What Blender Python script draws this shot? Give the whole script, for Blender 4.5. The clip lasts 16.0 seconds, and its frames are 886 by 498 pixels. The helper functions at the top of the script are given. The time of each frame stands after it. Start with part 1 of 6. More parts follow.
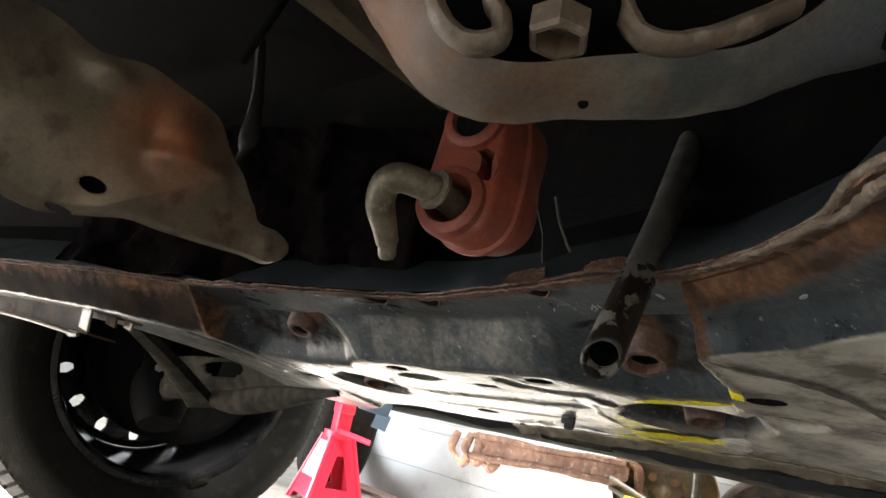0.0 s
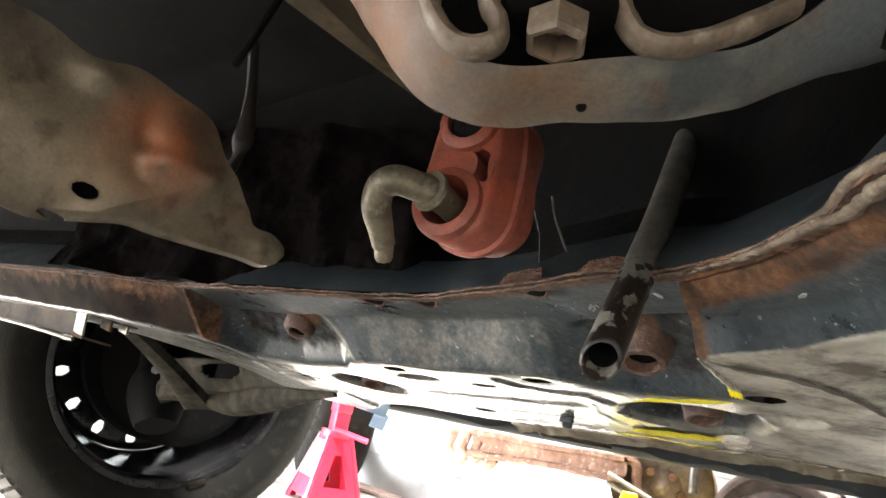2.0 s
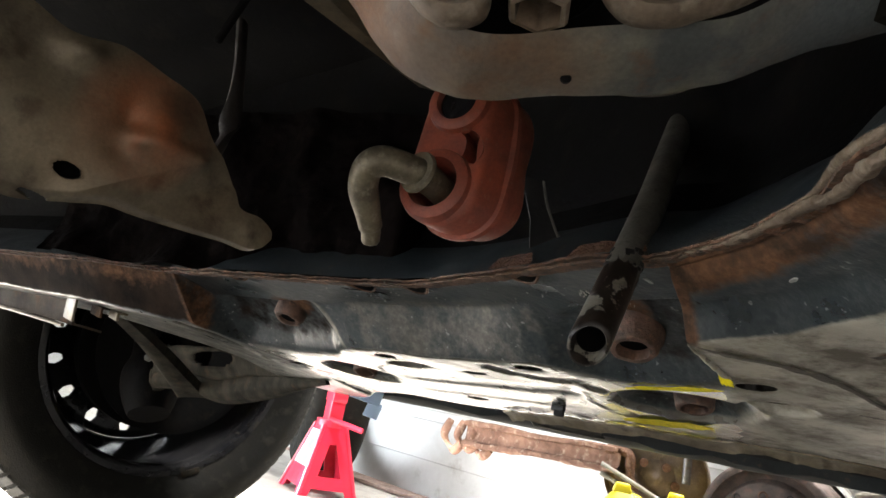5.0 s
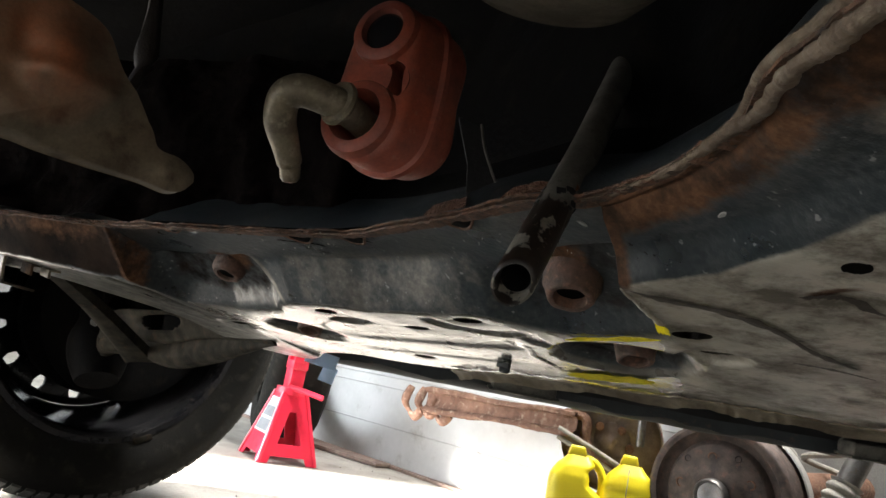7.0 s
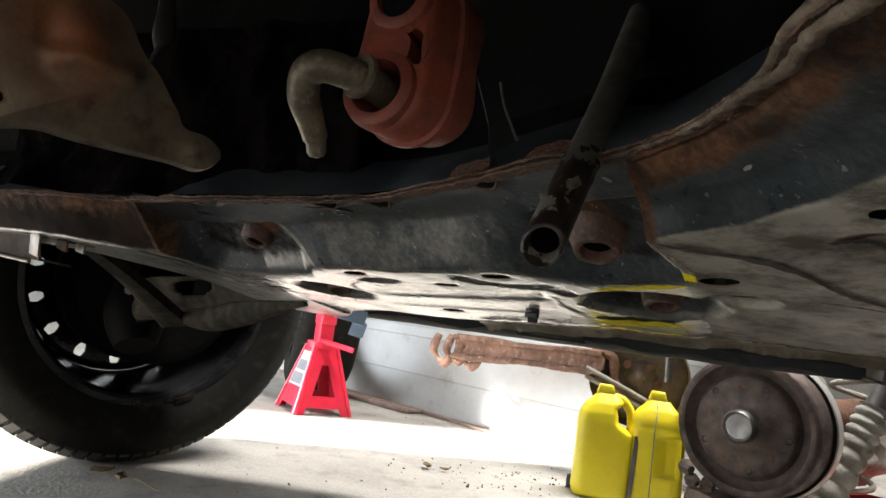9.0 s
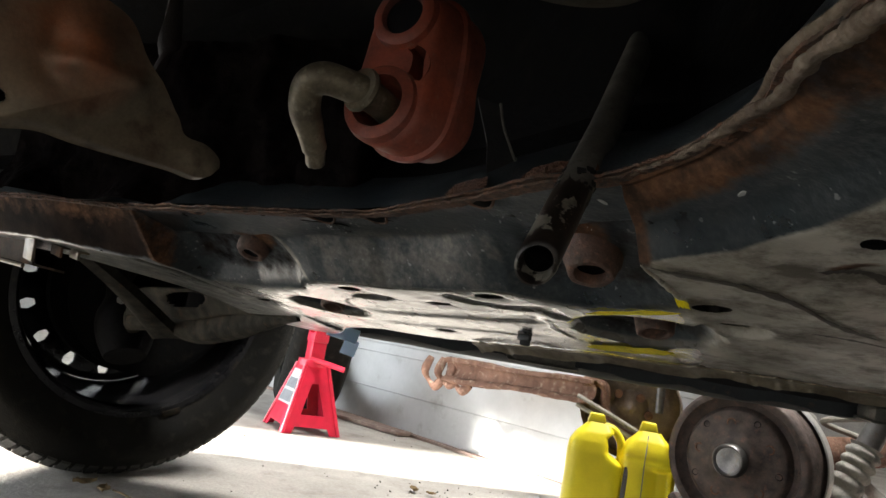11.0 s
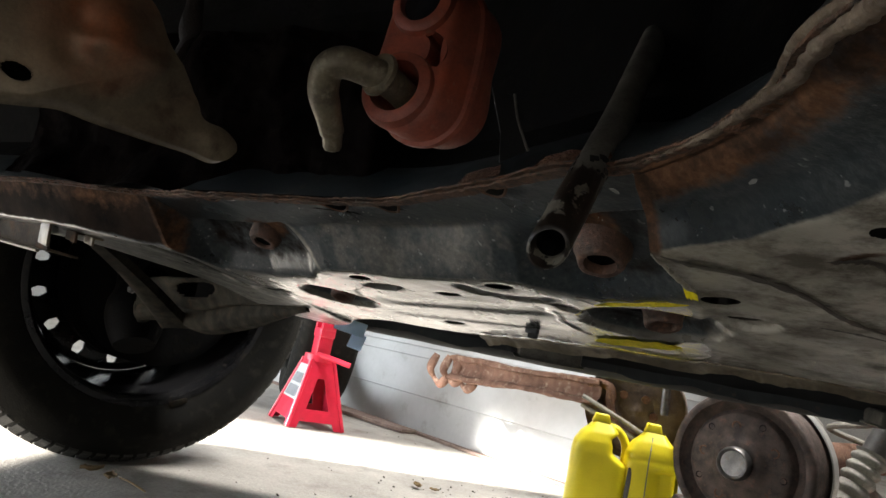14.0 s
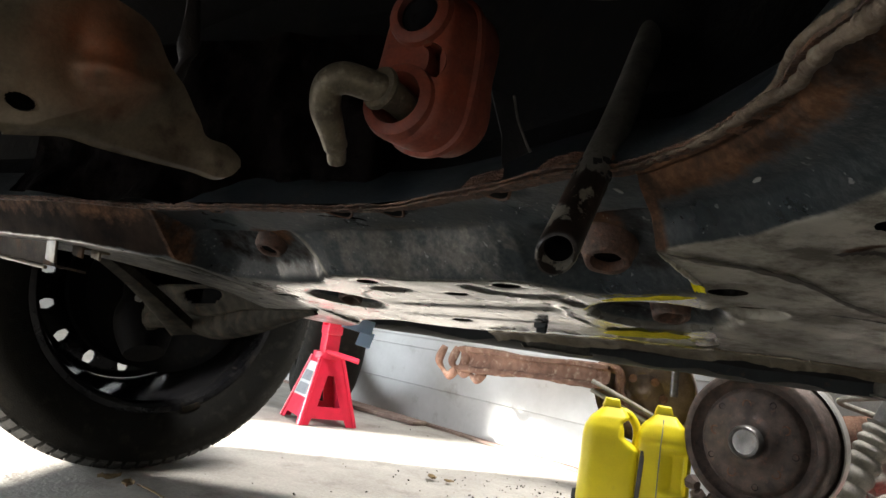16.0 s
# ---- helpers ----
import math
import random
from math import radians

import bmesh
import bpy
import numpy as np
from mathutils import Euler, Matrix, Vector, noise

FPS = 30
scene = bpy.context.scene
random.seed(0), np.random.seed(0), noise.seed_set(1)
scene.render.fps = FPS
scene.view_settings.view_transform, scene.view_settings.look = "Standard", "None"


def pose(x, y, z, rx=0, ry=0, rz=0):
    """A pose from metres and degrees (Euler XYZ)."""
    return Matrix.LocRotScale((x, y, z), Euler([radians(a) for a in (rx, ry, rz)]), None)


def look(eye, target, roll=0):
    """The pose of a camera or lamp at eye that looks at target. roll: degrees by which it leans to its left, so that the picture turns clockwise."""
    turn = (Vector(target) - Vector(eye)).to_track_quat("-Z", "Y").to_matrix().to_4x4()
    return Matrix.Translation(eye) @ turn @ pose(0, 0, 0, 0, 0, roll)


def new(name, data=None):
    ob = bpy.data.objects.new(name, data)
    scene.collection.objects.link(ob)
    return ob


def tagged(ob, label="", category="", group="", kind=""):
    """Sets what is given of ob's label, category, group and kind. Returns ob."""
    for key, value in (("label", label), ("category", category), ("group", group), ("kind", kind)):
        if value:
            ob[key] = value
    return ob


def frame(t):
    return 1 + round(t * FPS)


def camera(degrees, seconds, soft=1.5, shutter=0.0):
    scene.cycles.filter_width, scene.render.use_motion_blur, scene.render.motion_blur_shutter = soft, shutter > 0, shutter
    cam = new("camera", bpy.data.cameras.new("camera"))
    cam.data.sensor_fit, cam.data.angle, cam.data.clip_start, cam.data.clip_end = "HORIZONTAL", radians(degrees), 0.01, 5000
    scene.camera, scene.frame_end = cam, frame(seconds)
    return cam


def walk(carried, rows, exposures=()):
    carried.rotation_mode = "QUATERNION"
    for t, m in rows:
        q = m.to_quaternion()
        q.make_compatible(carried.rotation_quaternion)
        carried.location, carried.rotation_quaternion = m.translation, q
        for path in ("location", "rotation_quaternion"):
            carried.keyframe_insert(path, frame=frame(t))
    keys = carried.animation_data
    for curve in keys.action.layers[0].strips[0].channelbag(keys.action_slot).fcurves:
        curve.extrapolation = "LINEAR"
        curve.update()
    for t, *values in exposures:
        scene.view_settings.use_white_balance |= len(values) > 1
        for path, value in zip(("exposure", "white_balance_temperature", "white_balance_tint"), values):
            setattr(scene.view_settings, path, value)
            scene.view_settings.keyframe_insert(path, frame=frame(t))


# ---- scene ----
from mathutils import kdtree

cam = camera(66.7, 16.0)
PATH = [
    (0, (0.029, 0.067, 0.295), (-0.156, 2.001, 0.771), 11.7),
    (0.5, (0.03, 0.071, 0.296), (-0.115, 2.002, 0.797), 11.1),
    (1, (0.029, 0.07, 0.297), (-0.108, 2.004, 0.789), 11.0),
    (1.5, (0.028, 0.069, 0.298), (-0.122, 2.004, 0.782), 10.8),
    (2, (0.028, 0.068, 0.297), (-0.142, 2.004, 0.767), 10.9),
    (2.5, (0.028, 0.068, 0.297), (-0.146, 2.006, 0.759), 10.9),
    (3, (0.027, 0.068, 0.297), (-0.147, 2.007, 0.753), 10.9),
    (3.5, (0.027, 0.067, 0.296), (-0.147, 2.007, 0.75), 11.0),
    (4, (0.028, 0.068, 0.296), (-0.143, 2.009, 0.747), 11.0),
    (6.5, (0.042, 0.082, 0.292), (-0.056, 2.034, 0.717), 11.4),
    (7, (0.047, 0.086, 0.29), (0.002, 2.048, 0.674), 10.8),
    (7.5, (0.049, 0.089, 0.289), (0.022, 2.054, 0.659), 11.1),
    (8, (0.047, 0.087, 0.289), (0.012, 2.053, 0.65), 11.0),
    (8.5, (0.046, 0.087, 0.291), (0.002, 2.055, 0.645), 10.3),
    (9, (0.043, 0.08, 0.295), (-0.035, 2.066, 0.515), 7.7),
    (9.2, (0.043, 0.079, 0.295), (-0.038, 2.066, 0.502), 8.1),
    (11.5, (0.044, 0.08, 0.292), (-0.039, 2.055, 0.599), 10.1),
    (12, (0.042, 0.078, 0.292), (-0.051, 2.052, 0.602), 10.3),
    (12.5, (0.042, 0.077, 0.292), (-0.053, 2.05, 0.606), 10.2),
    (13, (0.048, 0.082, 0.289), (-0.033, 2.058, 0.592), 10.4),
    (13.5, (0.045, 0.079, 0.287), (-0.033, 2.056, 0.582), 11.0),
    (14, (0.043, 0.077, 0.286), (-0.054, 2.054, 0.572), 11.1),
    (14.5, (0.035, 0.069, 0.285), (-0.101, 2.046, 0.558), 10.8),
    (15, (0.036, 0.069, 0.286), (-0.127, 2.045, 0.547), 10.4),
    (15.5, (0.041, 0.075, 0.289), (-0.092, 2.057, 0.519), 9.1),
    (16, (0.04, 0.074, 0.292), (-0.059, 2.056, 0.547), 8.4),
]
EXPOSURE = [(0.0, 0.90), (0.15, 1.08), (0.35, 1.98), (2.1, 1.98), (2.4, 1.03), (4.2, 0.93), (6.3, 0.83), (6.6, 0.66), (7.0, 0.38), (7.5, -0.05), (8.6, -0.05), (9.0, 0.15), (9.2, 0.12), (11.3, -0.05), (16.0, -0.1)]
walk(cam, [(t, look(eye, target, roll)) for t, eye, target, roll in PATH], EXPOSURE)

# ---- light: two fill lamps added out of view above, and a dim sky through the open door ----
world = bpy.data.worlds.new("world")
scene.world = world
world.use_nodes = True
world.node_tree.nodes["Background"].inputs[0].default_value = (0.75, 0.85, 1.0, 1)
world.node_tree.nodes["Background"].inputs[1].default_value = 0.3


def area_lamp(name, eye, target, sx, sy, watts, colour):
    data = bpy.data.lights.new(name, "AREA")
    data.shape, data.size, data.size_y, data.energy, data.color = "RECTANGLE", sx, sy, watts, colour
    ob = new(name, data)
    ob.matrix_world = look(eye, target)
    return ob


# Added fill: one brightens the drum and jugs, one the underbody's near side.
area_lamp("fill_lamp_far", (0.95, 1.55, 2.5), (0.95, 1.5, 0), 1.6, 0.25, 150, (1.0, 0.98, 0.95))
area_lamp("fill_lamp_near", (0.1, -0.9, 2.5), (0.1, -0.7, 0), 1.6, 0.3, 70, (1.0, 0.97, 0.93))
area_lamp("door_daylight", (-3.95, 0.5, 0.98), (0, 0.5, 0.9), 4.0, 1.8, 340, (0.86, 0.93, 1.0))
sun_data = bpy.data.lights.new("sun", "SUN")
sun_data.energy, sun_data.angle, sun_data.color = 48.0, radians(1.6), (1.0, 0.96, 0.90)
sun = new("sun", sun_data)
sun.matrix_world = look((0, 0, 0), (1, 0.30, -0.42))


# ---- materials ----
def material(name, build):
    m = bpy.data.materials.new(name)
    m.use_nodes = True
    tree = m.node_tree
    build(tree, tree.nodes["Principled BSDF"])
    return m


def node(tree, kind, **sets):
    n = tree.nodes.new(kind)
    for k, v in sets.items():
        n.inputs[k].default_value = v
    return n


def coords(tree):
    return tree.nodes.new("ShaderNodeTexCoord").outputs["Object"]


def noise_fac(tree, vec, scale, lo=0.35, hi=0.65, detail=6.0, rough=0.6):
    n = node(tree, "ShaderNodeTexNoise", Scale=scale, Detail=detail, Roughness=rough)
    tree.links.new(vec, n.inputs["Vector"])
    r = node(tree, "ShaderNodeMapRange")
    r.inputs["From Min"].default_value, r.inputs["From Max"].default_value = lo, hi
    tree.links.new(n.outputs["Fac"], r.inputs["Value"])
    return r.outputs["Result"]


def mixed(tree, fac, a, b):
    n = tree.nodes.new("ShaderNodeMix")
    n.data_type = "RGBA"
    if isinstance(fac, float):
        n.inputs[0].default_value = fac
    else:
        tree.links.new(fac, n.inputs[0])
    for slot, c in ((6, a), (7, b)):
        if isinstance(c, tuple):
            n.inputs[slot].default_value = (*c, 1)
        else:
            tree.links.new(c, n.inputs[slot])
    return n.outputs[2]


def ranged(tree, fac, lo, hi):
    r = node(tree, "ShaderNodeMapRange")
    r.inputs["To Min"].default_value, r.inputs["To Max"].default_value = lo, hi
    tree.links.new(fac, r.inputs["Value"])
    return r.outputs["Result"]


def times(tree, a, b):
    n = tree.nodes.new("ShaderNodeMath")
    n.operation = "MULTIPLY"
    tree.links.new(a, n.inputs[0])
    tree.links.new(b, n.inputs[1])
    return n.outputs[0]


def bumped(tree, bsdf, fac, strength, distance):
    b = node(tree, "ShaderNodeBump", Strength=strength, Distance=distance)
    tree.links.new(fac, b.inputs["Height"])
    tree.links.new(b.outputs[0], bsdf.inputs["Normal"])


def worn(name, base, second, third, scale=40.0, rough=(0.3, 0.6), metal=0.0, bump=0.3, dist=0.001, grain=600.0, spots=0.62, mottle=(0.82, 1.12), stains=(), soft=0.16, spec=0.5):
    """A surface in three tones: large patches, grain and scattered spots, with relief. stains: places, reach and colour
    of soft marks, wear and painted shade alike.
    """
    def build(tree, bsdf):
        vec = coords(tree)
        large = noise_fac(tree, vec, scale)
        fine = noise_fac(tree, vec, grain, 0.3, 0.7, 4.0)
        spot = noise_fac(tree, vec, scale * 2.3, spots - soft * 0.4, spots + soft * 0.6)
        c = mixed(tree, large, base, second)
        c = mixed(tree, ranged(tree, spot, 0.0, 0.85), c, third)
        for place, reach, colour in stains:
            far = node(tree, "ShaderNodeVectorMath")
            far.operation = "DISTANCE"
            far.inputs[1].default_value = place
            tree.links.new(vec, far.inputs[0])
            near = node(tree, "ShaderNodeMapRange")
            near.inputs["From Min"].default_value, near.inputs["From Max"].default_value = reach, reach * 0.25
            tree.links.new(far.outputs["Value"], near.inputs["Value"])
            c = mixed(tree, times(tree, near.outputs["Result"], noise_fac(tree, vec, 1.2 / reach, 0.25, 0.6, 8.0)), c, colour)
        mul = tree.nodes.new("ShaderNodeVectorMath")
        mul.operation = "SCALE"
        tree.links.new(c, mul.inputs[0])
        tree.links.new(ranged(tree, fine, *mottle), mul.inputs["Scale"])
        tree.links.new(mul.outputs[0], bsdf.inputs["Base Color"])
        tree.links.new(ranged(tree, large, *rough), bsdf.inputs["Roughness"])
        bsdf.inputs["Metallic"].default_value = metal
        bsdf.inputs["Specular IOR Level"].default_value = spec
        bumped(tree, bsdf, fine, bump, dist)
    return material(name, build)


def plain(name, colour, rough=0.5, metal=0.0, bump=0.1, scale=200.0, dist=0.0006):
    return worn(name, colour, tuple(0.8 * c for c in colour), tuple(0.65 * c for c in colour), 25.0, (rough, min(1, rough + 0.15)), metal, bump, dist, scale, 0.66)


def pressed(tree, bsdf):
    """Blue-black paint on pressed steel; where the wear layers say so it is scraped, dusty, grimy or rusty, with ragged
    borders. Some layers also paint highlights and shade.
    """
    vec = coords(tree)
    patch = noise_fac(tree, vec, 16.0, 0.30, 0.62, 8.0)
    blot = noise_fac(tree, vec, 34.0, 0.34, 0.68, 10.0)
    mud = noise_fac(tree, vec, 42.0, 0.44, 0.62, 10.0, 0.72)
    fine = noise_fac(tree, vec, 900.0, 0.3, 0.7, 3.0)
    grit = noise_fac(tree, vec, 330.0, 0.40, 0.75, 4.0)
    speck = noise_fac(tree, vec, 260.0, 0.68, 0.74, 2.0)
    ragged = noise_fac(tree, vec, 85.0, 0.25, 0.75, 9.0, 0.65)

    def layer(name, wild=0.7):
        a = tree.nodes.new("ShaderNodeAttribute")
        a.attribute_name = name
        n = tree.nodes.new("ShaderNodeMath")
        n.operation = "MULTIPLY_ADD"
        tree.links.new(ragged, n.inputs[0])
        n.inputs[1].default_value = wild
        tree.links.new(a.outputs["Fac"], n.inputs[2])
        r = node(tree, "ShaderNodeMapRange")
        r.inputs["From Min"].default_value, r.inputs["From Max"].default_value = 0.5 + wild / 2 - 0.22, 0.5 + wild / 2 + 0.22
        tree.links.new(n.outputs[0], r.inputs["Value"])
        return r.outputs["Result"]

    rust, dust, scrape, grime, earth = layer("rust"), layer("dust", 0.5), layer("scrape", 0.15), layer("grime"), layer("earth", 1.0)
    c = mixed(tree, patch, (0.006, 0.011, 0.014), (0.014, 0.022, 0.026))
    c = mixed(tree, ranged(tree, times(tree, grit, blot), 0.0, 0.75), c, (0.095, 0.096, 0.088))
    c = mixed(tree, ranged(tree, earth, 0.0, 0.85), c, mixed(tree, grit, (0.085, 0.076, 0.062), (0.17, 0.155, 0.128)))
    c = mixed(tree, speck, c, (0.20, 0.20, 0.19))
    c = mixed(tree, noise_fac(tree, vec, 95.0, 0.66, 0.70, 5.0, 0.7), c, (0.13, 0.128, 0.118))
    c = mixed(tree, scrape, c, mixed(tree, blot, (0.19, 0.178, 0.150), (0.075, 0.066, 0.052)))
    dusty = mixed(tree, noise_fac(tree, vec, 19.0, 0.38, 0.60, 8.0), (0.23, 0.205, 0.16), (0.48, 0.445, 0.37))
    dusty = mixed(tree, ranged(tree, mud, 0.0, 0.85), dusty, (0.070, 0.054, 0.036))
    c = mixed(tree, dust, c, dusty)
    c = mixed(tree, grime, c, mixed(tree, blot, (0.011, 0.0085, 0.0075), (0.034, 0.022, 0.0165)))
    c = mixed(tree, rust, c, mixed(tree, mud, mixed(tree, grit, (0.115, 0.056, 0.030), (0.20, 0.105, 0.058)), (0.040, 0.025, 0.018)))
    tree.links.new(c, bsdf.inputs["Base Color"])

    def blend(fac, a, b):
        n = tree.nodes.new("ShaderNodeMix")
        n.data_type = "FLOAT"
        tree.links.new(fac, n.inputs[0])
        for k, v in ((2, a), (3, b)):
            if isinstance(v, float):
                n.inputs[k].default_value = v
            else:
                tree.links.new(v, n.inputs[k])
        return n.outputs[0]

    rough = blend(earth, ranged(tree, blot, 0.26, 0.38), 0.45)
    rough = blend(scrape, rough, ranged(tree, blot, 0.18, 0.34))
    rough = blend(grime, blend(dust, rough, ranged(tree, mud, 0.38, 0.6)), 0.88)
    tree.links.new(blend(rust, rough, 0.85), bsdf.inputs["Roughness"])
    coat = blend(grime, blend(dust, blend(scrape, blend(earth, ranged(tree, patch, 0.95, 0.55), 0.4), 0.8), 0.15), 0.0)
    tree.links.new(blend(rust, coat, 0.0), bsdf.inputs["Coat Weight"])
    tree.links.new(blend(rust, blend(grime, 0.5, 0.04), 0.08), bsdf.inputs["Specular IOR Level"])
    bsdf.inputs["Coat Roughness"].default_value = 0.12
    bsdf.inputs["Coat IOR"].default_value = 1.6
    bumped(tree, bsdf, grit, 0.24, 0.0005)


UNDERBODY = material("painted_pressed_steel", pressed)
GRIME = worn("brown_road_grime", (0.085, 0.066, 0.050), (0.038, 0.032, 0.026), (0.12, 0.065, 0.038), 26.0, (0.6, 0.8), 0.0, 0.3, 0.0006, 500.0, 0.60, spec=0.04)
PAINT = worn("blue_black_body_paint", (0.013, 0.018, 0.022), (0.034, 0.041, 0.044), (0.10, 0.065, 0.045), 30.0, (0.35, 0.55), 0.0, 0.3, 0.0006, 700.0, 0.66)
RUST = worn("rusted_steel", (0.15, 0.062, 0.028), (0.075, 0.034, 0.02), (0.23, 0.14, 0.085), 90.0, (0.75, 0.95), 0.0, 0.9, 0.0012, 500.0, 0.58)
OLDRUST = worn("flaking_axle_rust", (0.24, 0.125, 0.080), (0.12, 0.060, 0.040), (0.36, 0.26, 0.19), 30.0, (0.75, 0.95), 0.0, 0.7, 0.002, 240.0, 0.62)
RUSTLIP = worn("rusty_flange", (0.175, 0.082, 0.044), (0.080, 0.050, 0.034), (0.022, 0.020, 0.018), 110.0, (0.7, 0.9), 0.0, 0.8, 0.001, 420.0, 0.56)
BOSS = worn("rusted_boss", (0.13, 0.065, 0.042), (0.065, 0.045, 0.036), (0.20, 0.10, 0.06), 120.0, (0.55, 0.8), 0.0, 0.6, 0.0006, 700.0, 0.6)
PLATE = worn("stained_galvanised_plate", (0.25, 0.205, 0.142), (0.125, 0.098, 0.066), (0.070, 0.050, 0.032), 38.0, (0.30, 0.46), 0.30, 0.16, 0.0003, 700.0, 0.60, mottle=(0.84, 1.10), stains=(((-0.106, 0.305, 0.377), 0.028, (0.42, 0.14, 0.06)), ((-0.120, 0.290, 0.360), 0.022, (0.20, 0.13, 0.075)), ((-0.150, 0.262, 0.405), 0.034, (0.06, 0.048, 0.038)), ((-0.098, 0.320, 0.392), 0.016, (0.10, 0.06, 0.04))))
CAST = worn("dusty_cast_bracket", (0.23, 0.208, 0.162), (0.080, 0.085, 0.083), (0.16, 0.085, 0.045), 48.0, (0.45, 0.65), 0.2, 0.15, 0.0003, 900.0, 0.60, stains=(((-0.004, 0.186, 0.374), 0.034, (0.15, 0.062, 0.018)), ((-0.014, 0.190, 0.386), 0.030, (0.13, 0.050, 0.016)), ((0.030, 0.186, 0.354), 0.020, (0.20, 0.11, 0.06)), ((0.085, 0.186, 0.378), 0.030, (0.14, 0.155, 0.16))))
BEIGE = worn("dusty_beige_casting", (0.21, 0.180, 0.130), (0.135, 0.112, 0.078), (0.10, 0.072, 0.048), 60.0, (0.5, 0.75), 0.0, 0.12, 0.0003, 900.0, 0.62)
BOLT = worn("brown_dusty_bolt", (0.20, 0.145, 0.10), (0.115, 0.085, 0.06), (0.27, 0.22, 0.17), 90.0, (0.5, 0.7), 0.1, 0.2, 0.0003, 800.0, 0.6)
ROD = worn("tarnished_hanger_rod", (0.21, 0.175, 0.12), (0.12, 0.10, 0.07), (0.32, 0.28, 0.21), 110.0, (0.35, 0.55), 0.4, 0.12, 0.0002, 900.0, 0.6)
REDRUBBER = worn("faded_red_rubber", (0.38, 0.086, 0.048), (0.22, 0.062, 0.044), (0.36, 0.20, 0.15), 90.0, (0.36, 0.58), 0.0, 0.2, 0.0002, 700.0, 0.68, mottle=(0.84, 1.10), stains=(((0.036, 0.338, 0.392), 0.042, (0.125, 0.075, 0.060)), ((0.004, 0.312, 0.410), 0.022, (0.16, 0.055, 0.042))))
FLAKE = worn("brown_black_sheet_edge", (0.010, 0.007, 0.0055), (0.017, 0.0115, 0.009), (0.04, 0.028, 0.02), 120.0, (0.65, 0.85), 0.0, 0.4, 0.0004, 500.0, 0.66)


def flaking(tree, bsdf):
    """Pale tube metal with ragged remains of a dark brown coat."""
    vec = coords(tree)
    coat = noise_fac(tree, vec, 105.0, 0.430, 0.450, 8.0, 0.6)
    tone = noise_fac(tree, vec, 300.0)
    c = mixed(tree, coat, mixed(tree, tone, (0.17, 0.155, 0.125), (0.10, 0.09, 0.072)), mixed(tree, tone, (0.010, 0.0075, 0.006), (0.026, 0.018, 0.013)))
    c = mixed(tree, noise_fac(tree, vec, 420.0, 0.66, 0.70, 3.0), c, (0.14, 0.115, 0.085))
    tree.links.new(c, bsdf.inputs["Base Color"])
    tree.links.new(ranged(tree, coat, 0.5, 0.34), bsdf.inputs["Roughness"])
    bumped(tree, bsdf, coat, 0.6, 0.0005)


SLEEVE = material("flaking_tube_coat", flaking)
BLACK = plain("black_plastic", (0.011, 0.011, 0.012), 0.62, 0.0, 0.3)
# Near-black for dark parts, and for shade painted into bores, gaps and hollows.
SHADEBLACK = worn("black_parts_and_shade", (0.0035, 0.0035, 0.004), (0.007, 0.0065, 0.006), (0.012, 0.010, 0.008), 20.0, (0.7, 0.9), 0.0, 0.3, 0.001, 120.0, 0.62, spec=0.05)
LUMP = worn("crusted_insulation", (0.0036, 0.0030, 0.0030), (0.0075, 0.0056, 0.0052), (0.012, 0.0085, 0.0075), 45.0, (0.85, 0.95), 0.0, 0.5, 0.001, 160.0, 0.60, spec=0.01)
# The black mark paints the shade that swallows the tube's upper end.
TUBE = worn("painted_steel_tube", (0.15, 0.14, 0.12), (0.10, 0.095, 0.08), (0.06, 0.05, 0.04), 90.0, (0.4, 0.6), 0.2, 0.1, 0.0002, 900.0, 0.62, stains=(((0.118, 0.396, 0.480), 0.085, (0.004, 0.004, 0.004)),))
# Paler than TYRE: the light on the tread is painted into its colour.
TREAD = worn("painted_lit_tread", (0.055, 0.053, 0.047), (0.032, 0.031, 0.028), (0.09, 0.086, 0.078), 18.0, (0.75, 0.9), 0.0, 0.5, 0.001, 500.0, 0.6)
TYRE = worn("dusty_tyre_rubber", (0.0085, 0.008, 0.007), (0.014, 0.013, 0.011), (0.028, 0.025, 0.020), 18.0, (0.75, 0.92), 0.0, 0.5, 0.001, 500.0, 0.6, spec=0.12)
RIM = worn("black_steel_wheel", (0.010, 0.010, 0.012), (0.022, 0.021, 0.021), (0.04, 0.032, 0.025), 25.0, (0.12, 0.26), 0.0, 0.1, 0.0003, 500.0, 0.66)
ARM = worn("dusty_steel_arm", (0.030, 0.026, 0.019), (0.010, 0.0092, 0.0075), (0.045, 0.027, 0.016), 35.0, (0.75, 0.9), 0.0, 0.2, 0.0005, 450.0, 0.62, spec=0.05)
JACKRED = worn("red_enamel", (0.66, 0.020, 0.055), (0.56, 0.016, 0.045), (0.40, 0.03, 0.03), 30.0, (0.28, 0.45), 0.0, 0.05, 0.0004, 400.0, 0.68, mottle=(0.97, 1.03))
STICKER = plain("grey_white_sticker", (0.55, 0.56, 0.57), 0.45)
STICKERINK = plain("grey_label_print", (0.22, 0.23, 0.25), 0.5)
YELLOW = worn("yellow_jug_plastic", (0.80, 0.66, 0.015), (0.72, 0.58, 0.012), (0.62, 0.5, 0.03), 12.0, (0.3, 0.45), 0.0, 0.05, 0.0004, 300.0, 0.7, mottle=(0.97, 1.03))
YELLOWMARK = worn("yellow_paint_mark", (0.80, 0.66, 0.01), (0.66, 0.54, 0.02), (0.30, 0.24, 0.05), 90.0, (0.6, 0.8), 0.0, 0.3, 0.0003, 600.0, 0.64, spec=0.2)
